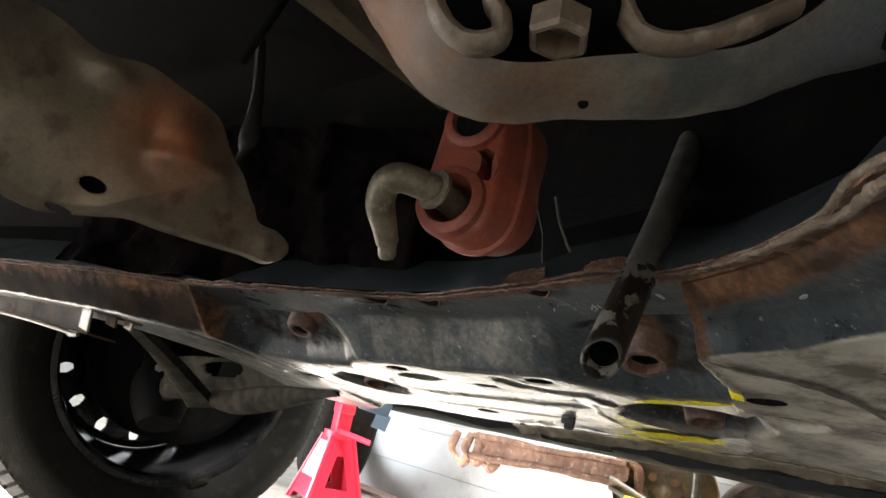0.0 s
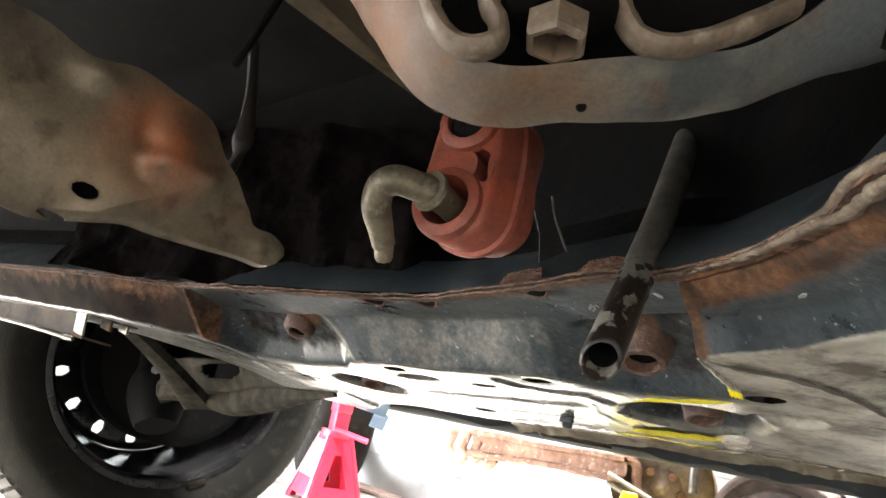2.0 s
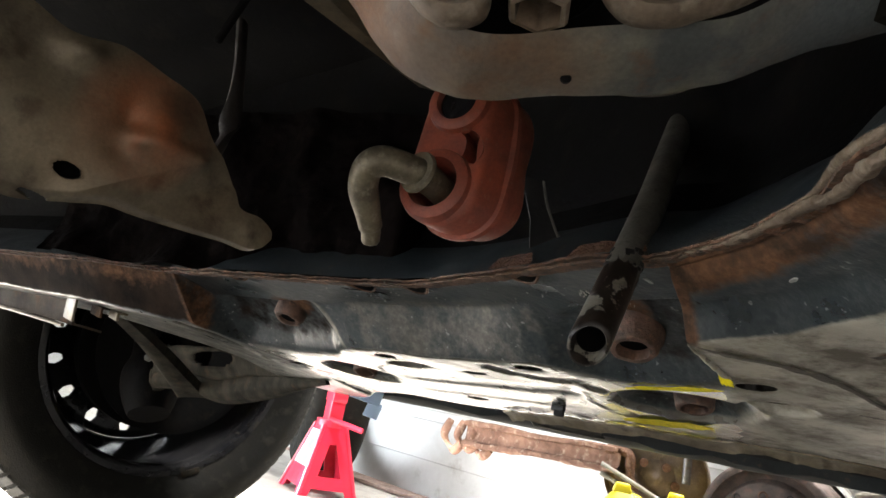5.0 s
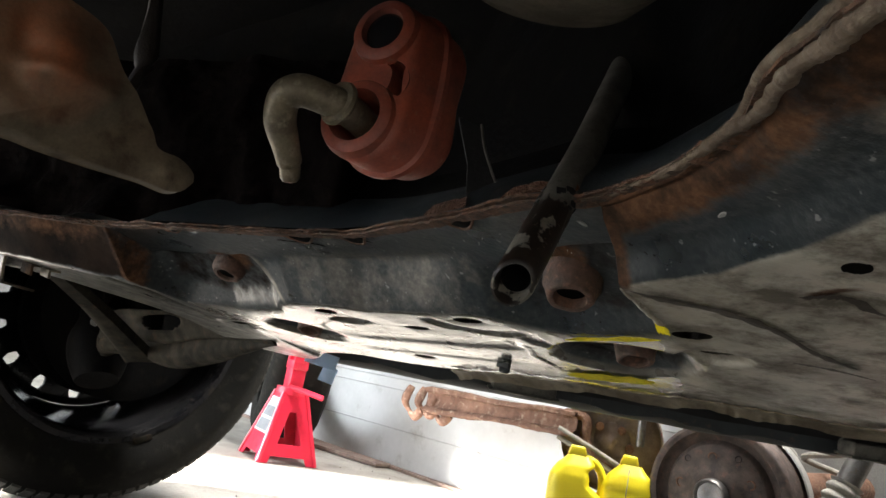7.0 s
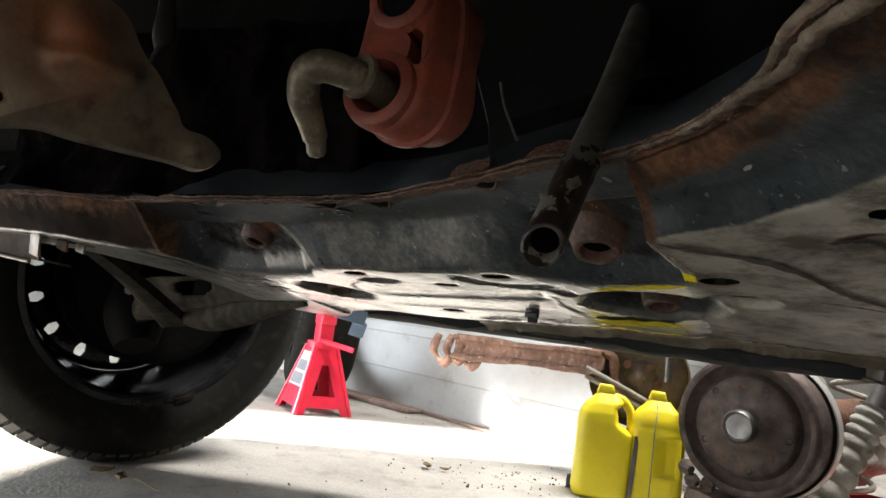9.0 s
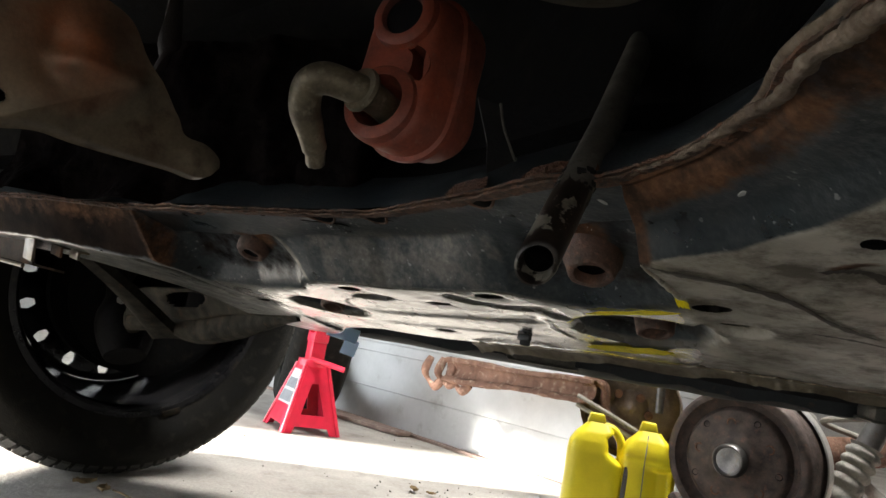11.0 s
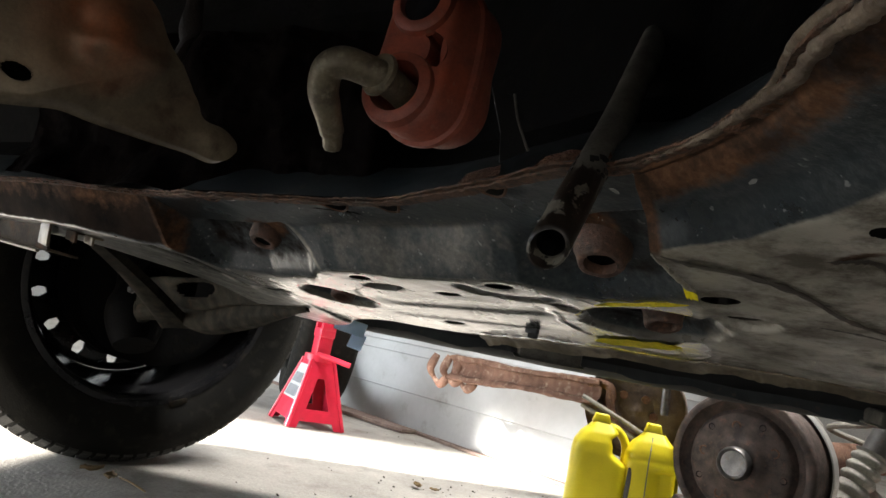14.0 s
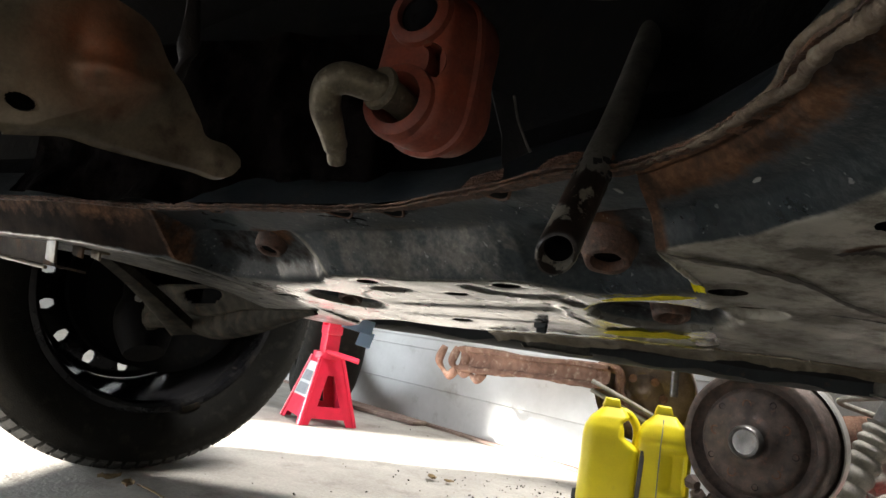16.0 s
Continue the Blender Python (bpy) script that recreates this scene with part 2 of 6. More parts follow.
DRUM = worn("rusted_brake_drum", (0.105, 0.072, 0.058), (0.048, 0.036, 0.031), (0.16, 0.085, 0.060), 40.0, (0.5, 0.75), 0.3, 0.5, 0.0008, 420.0, 0.62)
STEEL = worn("bare_machined_steel", (0.17, 0.16, 0.15), (0.10, 0.095, 0.09), (0.14, 0.09, 0.06), 40.0, (0.3, 0.5), 0.7, 0.2, 0.0004, 500.0, 0.64)
# The drum's sunlit side is painted in as a pale colour.
BAND = worn("painted_sunlit_rim", (0.55, 0.53, 0.50), (0.42, 0.40, 0.37), (0.2, 0.15, 0.11), 30.0, (0.35, 0.5), 0.5, 0.1, 0.0004, 400.0, 0.66)
BOOT = worn("dusty_grey_bellows", (0.30, 0.28, 0.24), (0.20, 0.185, 0.16), (0.12, 0.11, 0.10), 25.0, (0.7, 0.9), 0.0, 0.4, 0.001, 300.0, 0.62)
LIP = worn("dust_caked_folded_lip", (0.20, 0.150, 0.105), (0.095, 0.066, 0.045), (0.27, 0.225, 0.17), 60.0, (0.7, 0.9), 0.0, 0.6, 0.0008, 400.0, 0.60)
PLATERUST = worn("brown_backing_plate", (0.20, 0.145, 0.115), (0.11, 0.08, 0.065), (0.26, 0.20, 0.16), 25.0, (0.6, 0.8), 0.1, 0.4, 0.0008, 300.0, 0.6)


def sheer(tree, bsdf):
    """Thin pale tape that lets part of the light through."""
    bsdf.inputs["Base Color"].default_value = (0.66, 0.78, 0.92, 1)
    back = tree.nodes.new("ShaderNodeBsdfTranslucent")
    back.inputs["Color"].default_value = (0.70, 0.82, 0.95, 1)
    both = node(tree, "ShaderNodeMixShader", Fac=0.55)
    tree.links.new(bsdf.outputs[0], both.inputs[1])
    tree.links.new(back.outputs[0], both.inputs[2])
    tree.links.new(both.outputs[0], tree.nodes["Material Output"].inputs[0])


BLUE = material("pale_blue_tape", sheer)
CONCRETE = worn("garage_concrete", (0.44, 0.41, 0.365), (0.34, 0.315, 0.28), (0.25, 0.225, 0.195), 5.0, (0.6, 0.85), 0.0, 0.5, 0.002, 160.0, 0.6)
WHITEWALL = worn("white_painted_siding", (0.44, 0.445, 0.44), (0.37, 0.37, 0.36), (0.28, 0.265, 0.24), 6.0, (0.35, 0.55), 0.0, 0.05, 0.0006, 60.0, 0.66, mottle=(0.975, 1.02))
PLASTER = worn("grey_plaster", (0.42, 0.41, 0.39), (0.36, 0.35, 0.33), (0.3, 0.29, 0.27), 3.0, (0.8, 0.95), 0.0, 0.3, 0.002, 90.0, 0.66)
# Pale metal colour for the painted glint on the rail's step.
GLINT = worn("painted_edge_glint", (0.46, 0.43, 0.37), (0.30, 0.26, 0.20), (0.16, 0.09, 0.05), 60.0, (0.25, 0.4), 0.3, 0.2, 0.0003, 600.0, 0.66)
CHIP = plain("bare_pale_metal", (0.42, 0.41, 0.38), 0.4)
GREASE = worn("old_grease", (0.035, 0.027, 0.020), (0.060, 0.047, 0.034), (0.02, 0.016, 0.012), 60.0, (0.5, 0.7), 0.0, 0.3, 0.0006, 400.0, 0.6)
LEAF = plain("dry_leaf", (0.22, 0.15, 0.07), 0.8)
GRIT = plain("dark_grit", (0.06, 0.05, 0.04), 0.9)
CARDBOARD = worn("stained_board", (0.24, 0.17, 0.14), (0.16, 0.11, 0.09), (0.32, 0.25, 0.2), 12.0, (0.75, 0.95), 0.0, 0.4, 0.001, 200.0, 0.6)
REDTRAY = plain("red_tray_plastic", (0.45, 0.02, 0.02), 0.4)


# ---- mesh helpers ----
def part(name, bm, mat, parent=None, label=""):
    """Links a bmesh as one mesh object, as a part where a parent is given."""
    me = bpy.data.meshes.new(name)
    bm.normal_update()
    bm.to_mesh(me)
    bm.free()
    me.materials.append(mat)
    ob = new(name, me)
    if parent is not None:
        ob.parent = parent
        ob.matrix_parent_inverse = parent.matrix_world.inverted()
    if label:
        tagged(ob, label)
    return ob


def empty(name, place=(0, 0, 0)):
    ob = new(name)
    ob.empty_display_size = 0.02
    ob.matrix_world = Matrix.Translation(place)
    return ob


def smoothed(bm, angle=40):
    """Smooth faces with sharp edges past the angle."""
    bm.normal_update()
    for f in bm.faces:
        f.smooth = True
    for e in bm.edges:
        if len(e.link_faces) == 2 and e.calc_face_angle(0) > radians(angle):
            e.smooth = False
    return bm


def grid_mesh(rows, bm=None, closed=False, ring=False):
    """A skin over rows of points; closed joins each row's ends, ring the last row to the first."""
    bm = bm or bmesh.new()
    vs = [[bm.verts.new(p) for p in r] for r in rows]
    n, m = len(vs), len(vs[0])
    for i in range(n if ring else n - 1):
        for j in range(m if closed else m - 1):
            a, b = vs[i], vs[(i + 1) % n]
            bm.faces.new((a[j], a[(j + 1) % m], b[(j + 1) % m], b[j]))
    return bm


def thick(bm, t):
    bm.normal_update()
    bmesh.ops.solidify(bm, geom=bm.faces[:], thickness=t)
    return bm


def curve_points(pts, n):
    """n points on a smooth curve through pts."""
    pts = [Vector(p) for p in pts]
    ext = [2 * pts[0] - pts[1]] + pts + [2 * pts[-1] - pts[-2]]
    out = []
    for k in range(n):
        f = k / (n - 1) * (len(pts) - 1)
        i = min(int(f), len(pts) - 2)
        f -= i
        a, b, c, d = ext[i:i + 4]
        out.append(0.5 * (2 * b + (c - a) * f + (2 * a - 5 * b + 4 * c - d) * f * f + (3 * b - 3 * c + d - a) * f ** 3))
    return out


def sweep(pts, radius, n=40, sides=14, bm=None, flat=1.0, cap=True, up=(0, 0, 1)):
    """A tube along a smooth curve; radius a number or a function of 0..1; flat squashes it."""
    cs = curve_points(pts, n)
    rows, ref = [], Vector(up)
    for i, c in enumerate(cs):
        d = (cs[min(i + 1, n - 1)] - cs[max(i - 1, 0)]).normalized()
        x = d.cross(ref)
        x = x.normalized() if x.length > 1e-4 else d.orthogonal().normalized()
        y = x.cross(d).normalized()
        r = radius(i / (n - 1)) if callable(radius) else radius
        rows.append([c + r * (math.cos(a) * x + flat * math.sin(a) * y) for a in (2 * math.pi * k / sides for k in range(sides))])
    bm = grid_mesh(rows, bm, closed=True)
    if cap:
        bm.verts.ensure_lookup_table()
        vs = bm.verts[-n * sides:]
        bm.faces.new(vs[:sides])
        bm.faces.new(vs[-sides:][::-1])
    return bm


def turned(profile, centre, axis, sides=48, bm=None, ring=False):
    """A lathed skin: profile of (along the axis, radius)."""
    axis = Vector(axis).normalized()
    x = axis.orthogonal().normalized()
    y = axis.cross(x)
    c = Vector(centre)
    rows = [[c + axis * d + r * (math.cos(a) * x + math.sin(a) * y) for a in (2 * math.pi * k / sides for k in range(sides))] for d, r in profile]
    return grid_mesh(rows, bm, closed=True, ring=ring)


def block(size, m, bm=None, bevel=0.0, seg=2):
    bm2 = bmesh.new()
    bmesh.ops.create_cube(bm2, size=1.0, matrix=m @ Matrix.Diagonal((*size, 1)))
    if bevel:
        bmesh.ops.bevel(bm2, geom=bm2.edges[:], offset=bevel, segments=seg, affect="EDGES", profile=0.5)
    if bm is None:
        return bm2
    me = bpy.data.meshes.new("t")
    bm2.to_mesh(me)
    bm2.free()
    bm.from_mesh(me)
    bpy.data.meshes.remove(me)
    return bm


def prism(outline, depth, holes=()):
    """A flat plate: outline and holes of 3D points in one plane, thickened along depth (a vector)."""
    bm = bmesh.new()
    edges = []
    for loop in (outline, *holes):
        vs = [bm.verts.new(p) for p in loop]
        edges += [bm.edges.new((vs[i], vs[(i + 1) % len(vs)])) for i in range(len(vs))]
    bmesh.ops.triangle_fill(bm, use_beauty=True, edges=edges)
    faces = bm.faces[:]
    got = bmesh.ops.extrude_face_region(bm, geom=faces)
    bmesh.ops.translate(bm, vec=Vector(depth), verts=[v for v in got["geom"] if isinstance(v, bmesh.types.BMVert)])
    bmesh.ops.recalc_face_normals(bm, faces=bm.faces[:])
    return bm


def interp(x, xs, ys):
    return float(np.interp(x, xs, ys))


def smoothstep(x, a, b):
    t = min(1.0, max(0.0, (x - a) / (b - a)))
    return t * t * (3 - 2 * t)


# ---- the garage ----
def garage():
    bm = bmesh.new()
    n = 90
    rows = [[(-6 + 11 * i / n, -3 + 8 * j / n, -0.0015 + 0.002 * noise.noise((i * 0.7, j * 0.7, 0))) for j in range(n + 1)] for i in range(n + 1)]
    ob = part("floor", smoothed(grid_mesh(rows)), CONCRETE)
    tagged(ob, "stained light grey concrete garage floor with grit", "floor", kind="structure")
    # Unseen walls; the last three are added to shape the sun on the floor.
    for name, size, c in (("wall_west", (0.12, 2.5, 2.7), (-4.06, 3.85, 1.35)), ("wall_east", (0.12, 8, 2.7), (5.06, 1, 1.35)), ("wall_south", (9.2, 0.12, 2.7), (0.5, -3.06, 1.35)), ("wall_north", (9.2, 0.12, 2.7), (0.5, 5.06, 1.35)), ("wall_west_south", (0.12, 1.4, 2.7), (-4.06, -2.3, 1.35)), ("wall_lintel", (0.12, 4.2, 0.8), (-4.06, 0.5, 2.30)), ("sun_mask_south", (0.15, 2.31, 2.9), (-5.2, -1.855, 1.45)), ("sun_mask_north", (0.15, 3.5, 2.9), (-5.2, 2.25, 1.45))):
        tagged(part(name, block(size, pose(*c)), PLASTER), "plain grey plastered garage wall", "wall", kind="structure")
    tagged(part("ceiling", block((9.2, 8.2, 0.1), pose(0.5, 1, 2.76)), PLASTER), "plain grey garage ceiling", "ceiling", kind="structure")


garage()


def siding_wall():
    """A white wall of lapped boards that runs slantwise behind the stored axle."""
    a, b = Vector((-1.9, 4.3, 0)), Vector((0.66, 1.615, 0))
    d = (b - a).normalized()
    face = Vector((-d.y, d.x, 0)) * -1
    length = (b - a).length
    ob = part("wall_siding", block((length, 0.08, 2.7), Matrix.Translation((a + b) / 2 - face * 0.045 + Vector((0, 0, 1.35))) @ Matrix.Rotation(math.atan2(d.y, d.x), 4, "Z")), WHITEWALL)
    tagged(ob, "white painted garage wall clad in lapped horizontal boards", "wall", kind="structure")
    z, heights = 0.006, [0.110, 0.125, 0.035, 0.035, 0.12, 0.12, 0.12]
    me = None
    for k, h in enumerate(heights):
        prof = [(0.004, z + h), (0.004, z + h - 0.004), (0.006, z + 0.003), (0.003, z), (0.0, z)]
        rows = [[a + d * s + face * o + Vector((0, 0, zz)) for o, zz in prof] for s in (0, length)]
        part("board", grid_mesh(rows), WHITEWALL, ob)
        z += h
    m = Matrix.Translation((a + b) / 2 + face * 0.02 + Vector((0, 0, 0.004))) @ Matrix.Rotation(math.atan2(d.y, d.x), 4, "Z")
    part("sill_strip", block((length, 0.025, 0.008), m), CARDBOARD, ob, "dirty dark strip along the foot of the wall")


siding_wall()

# ---- the raised car: one thing with its parts ----
car = empty("car", (0.3, 0.4, 0))
tagged(car, "dark blue-black car with a dirty rusted underbody, seen from beneath", "car")
O, U, V = Vector((-0.012, 0.428, 0)), Vector((0.79, -0.61, 0)), Vector((0.61, 0.79, 0))


def sw(s, w, z):
    """A place by its distance along the crossmember, across it, and its height."""
    return O + U * s + V * w + Vector((0, 0, z))


def floor_pan():
    rows = []
    for i in range(60):
        x = -1.3 + 3.6 * i / 59
        row = []
        for j in range(40):
            y = -0.40 + 1.60 * j / 39
            z = 0.545 + 0.012 * math.sin(9 * y) * math.sin(7 * x) + 0.008 * noise.noise((x * 9, y * 9, 1))
            row.append((x, y, z))
        rows.append(row)
    bm = grid_mesh(rows)
    thick(bm, 0.02)
    part("floor_pan", smoothed(bm), SHADEBLACK, car, "sooty black pressed floor pan")
    # Unseen body blocks; their lower edges are set by the light they cut.
    part("body_side", block((3.6, 0.06, 0.9), pose(0.5, 1.235, 0.80), bevel=0.01), PAINT, car, "plain outer body side")
    part("body_side", block((3.6, 0.06, 0.78), pose(0.5, -0.42, 0.86), bevel=0.01), PAINT, car, "plain outer body side")
    part("bumper", block((0.08, 1.66, 0.94), pose(-1.33, 0.40, 0.79), bevel=0.02), PAINT, car, "plain front bumper")
    part("body_top", block((3.62, 1.70, 0.05), pose(0.5, 0.40, 1.285), bevel=0.02), PAINT, car, "plain dark body shell over the underbody")
    part("body_end", block((0.05, 1.66, 0.85), pose(2.3, 0.40, 0.83), bevel=0.01), PAINT, car)


floor_pan()

# front edge of the crossmember's skin (the welded seam) and its rear edge, station by station, along and across
SEAM = [(-0.78, -0.115), (-0.64, -0.104), (-0.53, -0.092), (-0.45, -0.081), (-0.395, -0.073), (-0.36, -0.068), (-0.33, -0.065), (-0.30, -0.061), (-0.27, -0.055), (-0.24, -0.044), (-0.22, -0.038), (-0.205, -0.034), (-0.19, -0.033), (-0.15, -0.033), (-0.117, -0.032), (-0.072, -0.021), (-0.029, -0.011), (0.010, -0.006), (0.053, -0.015), (0.09, -0.026), (0.133, -0.038), (0.155, -0.036), (0.174, -0.046), (0.190, -0.057), (0.201, -0.068), (0.209, -0.077), (0.215, -0.087), (0.221, -0.101), (0.227, -0.110), (0.234, -0.117), (0.240, -0.124), (0.262, -0.145), (0.30, -0.18)]
REAR = [(-0.78, -0.06), (-0.64, -0.05), (-0.53, -0.035), (-0.45, -0.018), (-0.395, -0.004), (-0.36, 0.012), (-0.338, 0.040), (-0.315, 0.090), (-0.325, 0.140), (-0.345, 0.200), (-0.30, 0.226), (-0.255, 0.222), (-0.20, 0.190), (-0.15, 0.178), (-0.115, 0.188), (-0.07, 0.195), (-0.03, 0.190), (0.01, 0.185), (0.055, 0.190), (0.095, 0.200), (0.13, 0.202), (0.15, 0.206), (0.172, 0.212), (0.20, 0.225), (0.24, 0.232), (0.29, 0.22), (0.34, 0.19), (0.38, 0.15), (0.41, 0.11), (0.44, 0.07), (0.47, 0.02), (0.50, -0.05), (0.55, -0.12)]
SEAM_Z = ([-0.55, -0.24, -0.12, -0.03, 0.01, 0.09, 0.2, 0.3], [0.352, 0.351, 0.350, 0.353, 0.355, 0.357, 0.362, 0.363])
# where the slanted face ends and the flat underside begins
FOOT = ([-0.20, -0.15, -0.105, -0.088, -0.070, -0.040, -0.026, -0.014, 0.022, 0.036, 0.058, 0.070, 0.080, 0.092, 0.105, 0.135, 0.16], [0.045, 0.056, 0.054, 0.039, 0.035, 0.035, 0.037, 0.040, 0.041, 0.040, 0.039, 0.042, 0.051, 0.060, 0.065, 0.059, 0.050])
LEFT_FACE = ([-0.78, -0.33, -0.27, -0.24, -0.22, -0.205, -0.19], [0.018, 0.018, 0.018, 0.019, 0.022, 0.026, 0.030])
RAIL_FACE = ([0.15, 0.174, 0.190, 0.201, 0.215, 0.221, 0.234, 0.30], [0.024, 0.029, 0.036, 0.037, 0.038, 0.042, 0.048, 0.055])
PER = 26


def under_z(s, w):
    """Height of the flat underside."""
    return 0.3268 - 0.114 * w + 0.0443 * s + 0.05 * max(0.0, -0.22 - s)


HOLES = ((-0.053, 0.0465, 0.0085, 0.0042), (-0.001, 0.072, 0.0085, 0.0046), (0.052, 0.0480, 0.0085, 0.0042), (0.1645, 0.0530, 0.0080, 0.0042), (0.1645, 0.0930, 0.0080, 0.0040), (0.2320, -0.0290, 0.0036, 0.0044), (-0.060, 0.158, 0.009, 0.005), (-0.222, 0.105, 0.012, 0.007))


def opened(q):
    """Moves a place near a drain hole onto its rim; says whether it lies inside."""
    for s0, w0, rs, rw in HOLES:
        e = math.hypot((q.x - s0) / rs, (q.y - w0) / rw)
        if e < 1:
            return q, True
        if e < 1.4:
            k = (1 + (e - 1) * 0.75) / e
            return Vector((s0 + (q.x - s0) * k, w0 + (q.y - w0) * k, 0)), False
    return q, False


def dent(s, w, s0, w0, rs, rw, depth, soft=0.35, turn=0.0):
    """A rounded press mark: upward for depth > 0."""
    ds, dw = s - s0, w - w0
    if turn:
        c, q = math.cos(turn), math.sin(turn)
        ds, dw = c * ds + q * dw, c * dw - q * ds
    r = math.sqrt((ds / rs) ** 2 + (dw / rw) ** 2)
    return depth * (1 - smoothstep(r, 1 - soft, 1.0))


def near_line(s, w, line):
    """Distance to a broken line, and how far along it."""
    best, span = 9.0, len(line) - 1
    along = 0.0
    for k in range(span):
        (ax, ay), (bx, by) = line[k], line[k + 1]
        ex, ey = bx - ax, by - ay
        f = max(0.0, min(1.0, ((s - ax) * ex + (w - ay) * ey) / (ex * ex + ey * ey)))
        d = math.hypot(s - ax - f * ex, w - ay - f * ey)
        if d < best:
            best, along = d, (k + f) / span
    return best, along


VALLEY = ((0.016, 0.050), (0.024, 0.053), (0.032, 0.064), (0.052, 0.071), (0.072, 0.070), (0.075, 0.088))
LEFT_GROOVE = ((-0.218, -0.006), (-0.213, 0.020), (-0.222, 0.060), (-0.245, 0.095))
TORN = ((0.060, 0.098), (0.054, 0.118), (0.056, 0.150))
SEAM_S, SEAM_W = [p[0] for p in SEAM], [p[1] for p in SEAM]
CREASE = ([-0.2, -0.10, -0.085, -0.03, 0.03, 0.06, 0.095, 0.11], [0.46, 0.48, 0.60, 0.68, 0.68, 0.60, 0.40, 0.36])


def face_drop(s, u):
    """How much of the way down the face a place is: a shallow band to the crease, then a steep wall."""
    k = interp(s, *CREASE)
    low, soft = 0.20 - 0.05 * smoothstep(s, -0.08, -0.04) * (1 - smoothstep(s, 0.06, 0.1)), 0.05
    band, wall = low * u / k, low + (1 - low) * (u - k) / (1 - k)
    return 0.5 * (band + wall + math.sqrt((band - wall) ** 2 + soft * soft)) - 0.25 * soft * math.exp(-u * 3)


def face_place(s, w):
    """How far down the slanted face a place lies: 0 at the seam, 1 at the foot."""
    ws = interp(s, SEAM_S, SEAM_W)
    return (w - ws) / (interp(s, *FOOT) - ws)


def ridge_line(w):
    """Where the left pocket's curved ridge runs."""
    return interp(w, [-0.02, -0.003, 0.008, 0.020, 0.034, 0.06], [-0.150, -0.106, -0.093, -0.086, -0.081, -0.080])


def left_pocket(s, w, u):
    return smoothstep(ridge_line(w) - s, 0.0, 0.011) * smoothstep(u, 0.44, 0.55) * (1 - smoothstep(u, 0.84, 0.98)) * smoothstep(s, -0.20, -0.186)


def near_pocket(s, w, u):
    top = interp(s, *CREASE) - 0.01
    return smoothstep(s, 0.045, 0.105) * smoothstep(u, top, top + 0.04 + 0.25 * (1 - smoothstep(s, 0.07, 0.11))) * (1 - smoothstep(u, 0.84, 0.97))


def under_pockets(s, w):
    """How deep a place lies in the pressed pockets of the underside, 0 to 1."""
    return max(dent(s, w, -0.131, 0.102, 0.034, 0.030, 1.0, 0.45, 0.5), dent(s, w, 0.112, 0.110, 0.045, 0.036, 1.0, 0.34, -0.25))


def centre_height(s, w):
    """The crossmember's own skin between its two ends."""
    ws, wb, zs = interp(s, SEAM_S, SEAM_W), interp(s, *FOOT), interp(s, *SEAM_Z)
    u = (w - ws) / (wb - ws)
    face, flat = zs + (under_z(s, wb) - zs) * face_drop(s, u), under_z(s, w)
    if u > 1.6:
        z = flat
    else:
        soft = 0.0022
        z = 0.5 * (face + flat + math.sqrt((face - flat) ** 2 + soft * soft)) - 0.25 * soft
    if u < 1.1:
        z += 0.0085 * left_pocket(s, w, u) + 0.0070 * near_pocket(s, w, u)
        z += 0.0008 * noise.noise((s * 16, u * 3, 6)) * smoothstep(u, 0.05, 0.2) * (1 - smoothstep(u, 0.85, 1.0))
        for s0 in (-0.108, -0.019, 0.020, 0.100):
            z += dent(s, w, s0, interp(s0, SEAM_S, SEAM_W) + 0.004, 0.011, 0.008, 0.0026, 0.85, -0.4)
    else:
        z += 0.0095 * under_pockets(s, w)
        z += dent(s, w, -0.048, 0.064, 0.020, 0.0085, 0.0035, 0.35, -0.1)
        z += dent(s, w, 0.1640, 0.0900, 0.019, 0.0150, 0.0042, 0.4)
        z += dent(s, w, -0.205, 0.095, 0.020, 0.012, 0.004, 0.5)
        d, f = near_line(s, w, VALLEY)
        z += 0.0019 * (1 - smoothstep(d, 0.0018, 0.0085)) * smoothstep(f, 0.0, 0.2)
        z += 0.0011 * math.exp(-(abs(w - 0.100 + 0.04 * s) / 0.0085) ** 4) * smoothstep(s, -0.098, -0.07) * (1 - smoothstep(s, 0.045, 0.062))
        z += 0.0006 * math.exp(-(abs(w - 0.142 - 0.02 * s) / 0.0060) ** 4) * smoothstep(s, -0.11, -0.08) * (1 - smoothstep(s, 0.02, 0.05))
        d, f = near_line(s, w, TORN)
        z -= 0.0007 * (1 - smoothstep(d, 0.0008, 0.0030))
    for s0, w0, rs, rw in HOLES:
        z += dent(s, w, s0, w0, rs * 2.0, rw * 2.0, 0.0006, 0.9)
    return z + 0.0004 * noise.noise((s * 30, w * 30, 3)) + 0.00010 * noise.noise((s * 160, w * 160, 5))


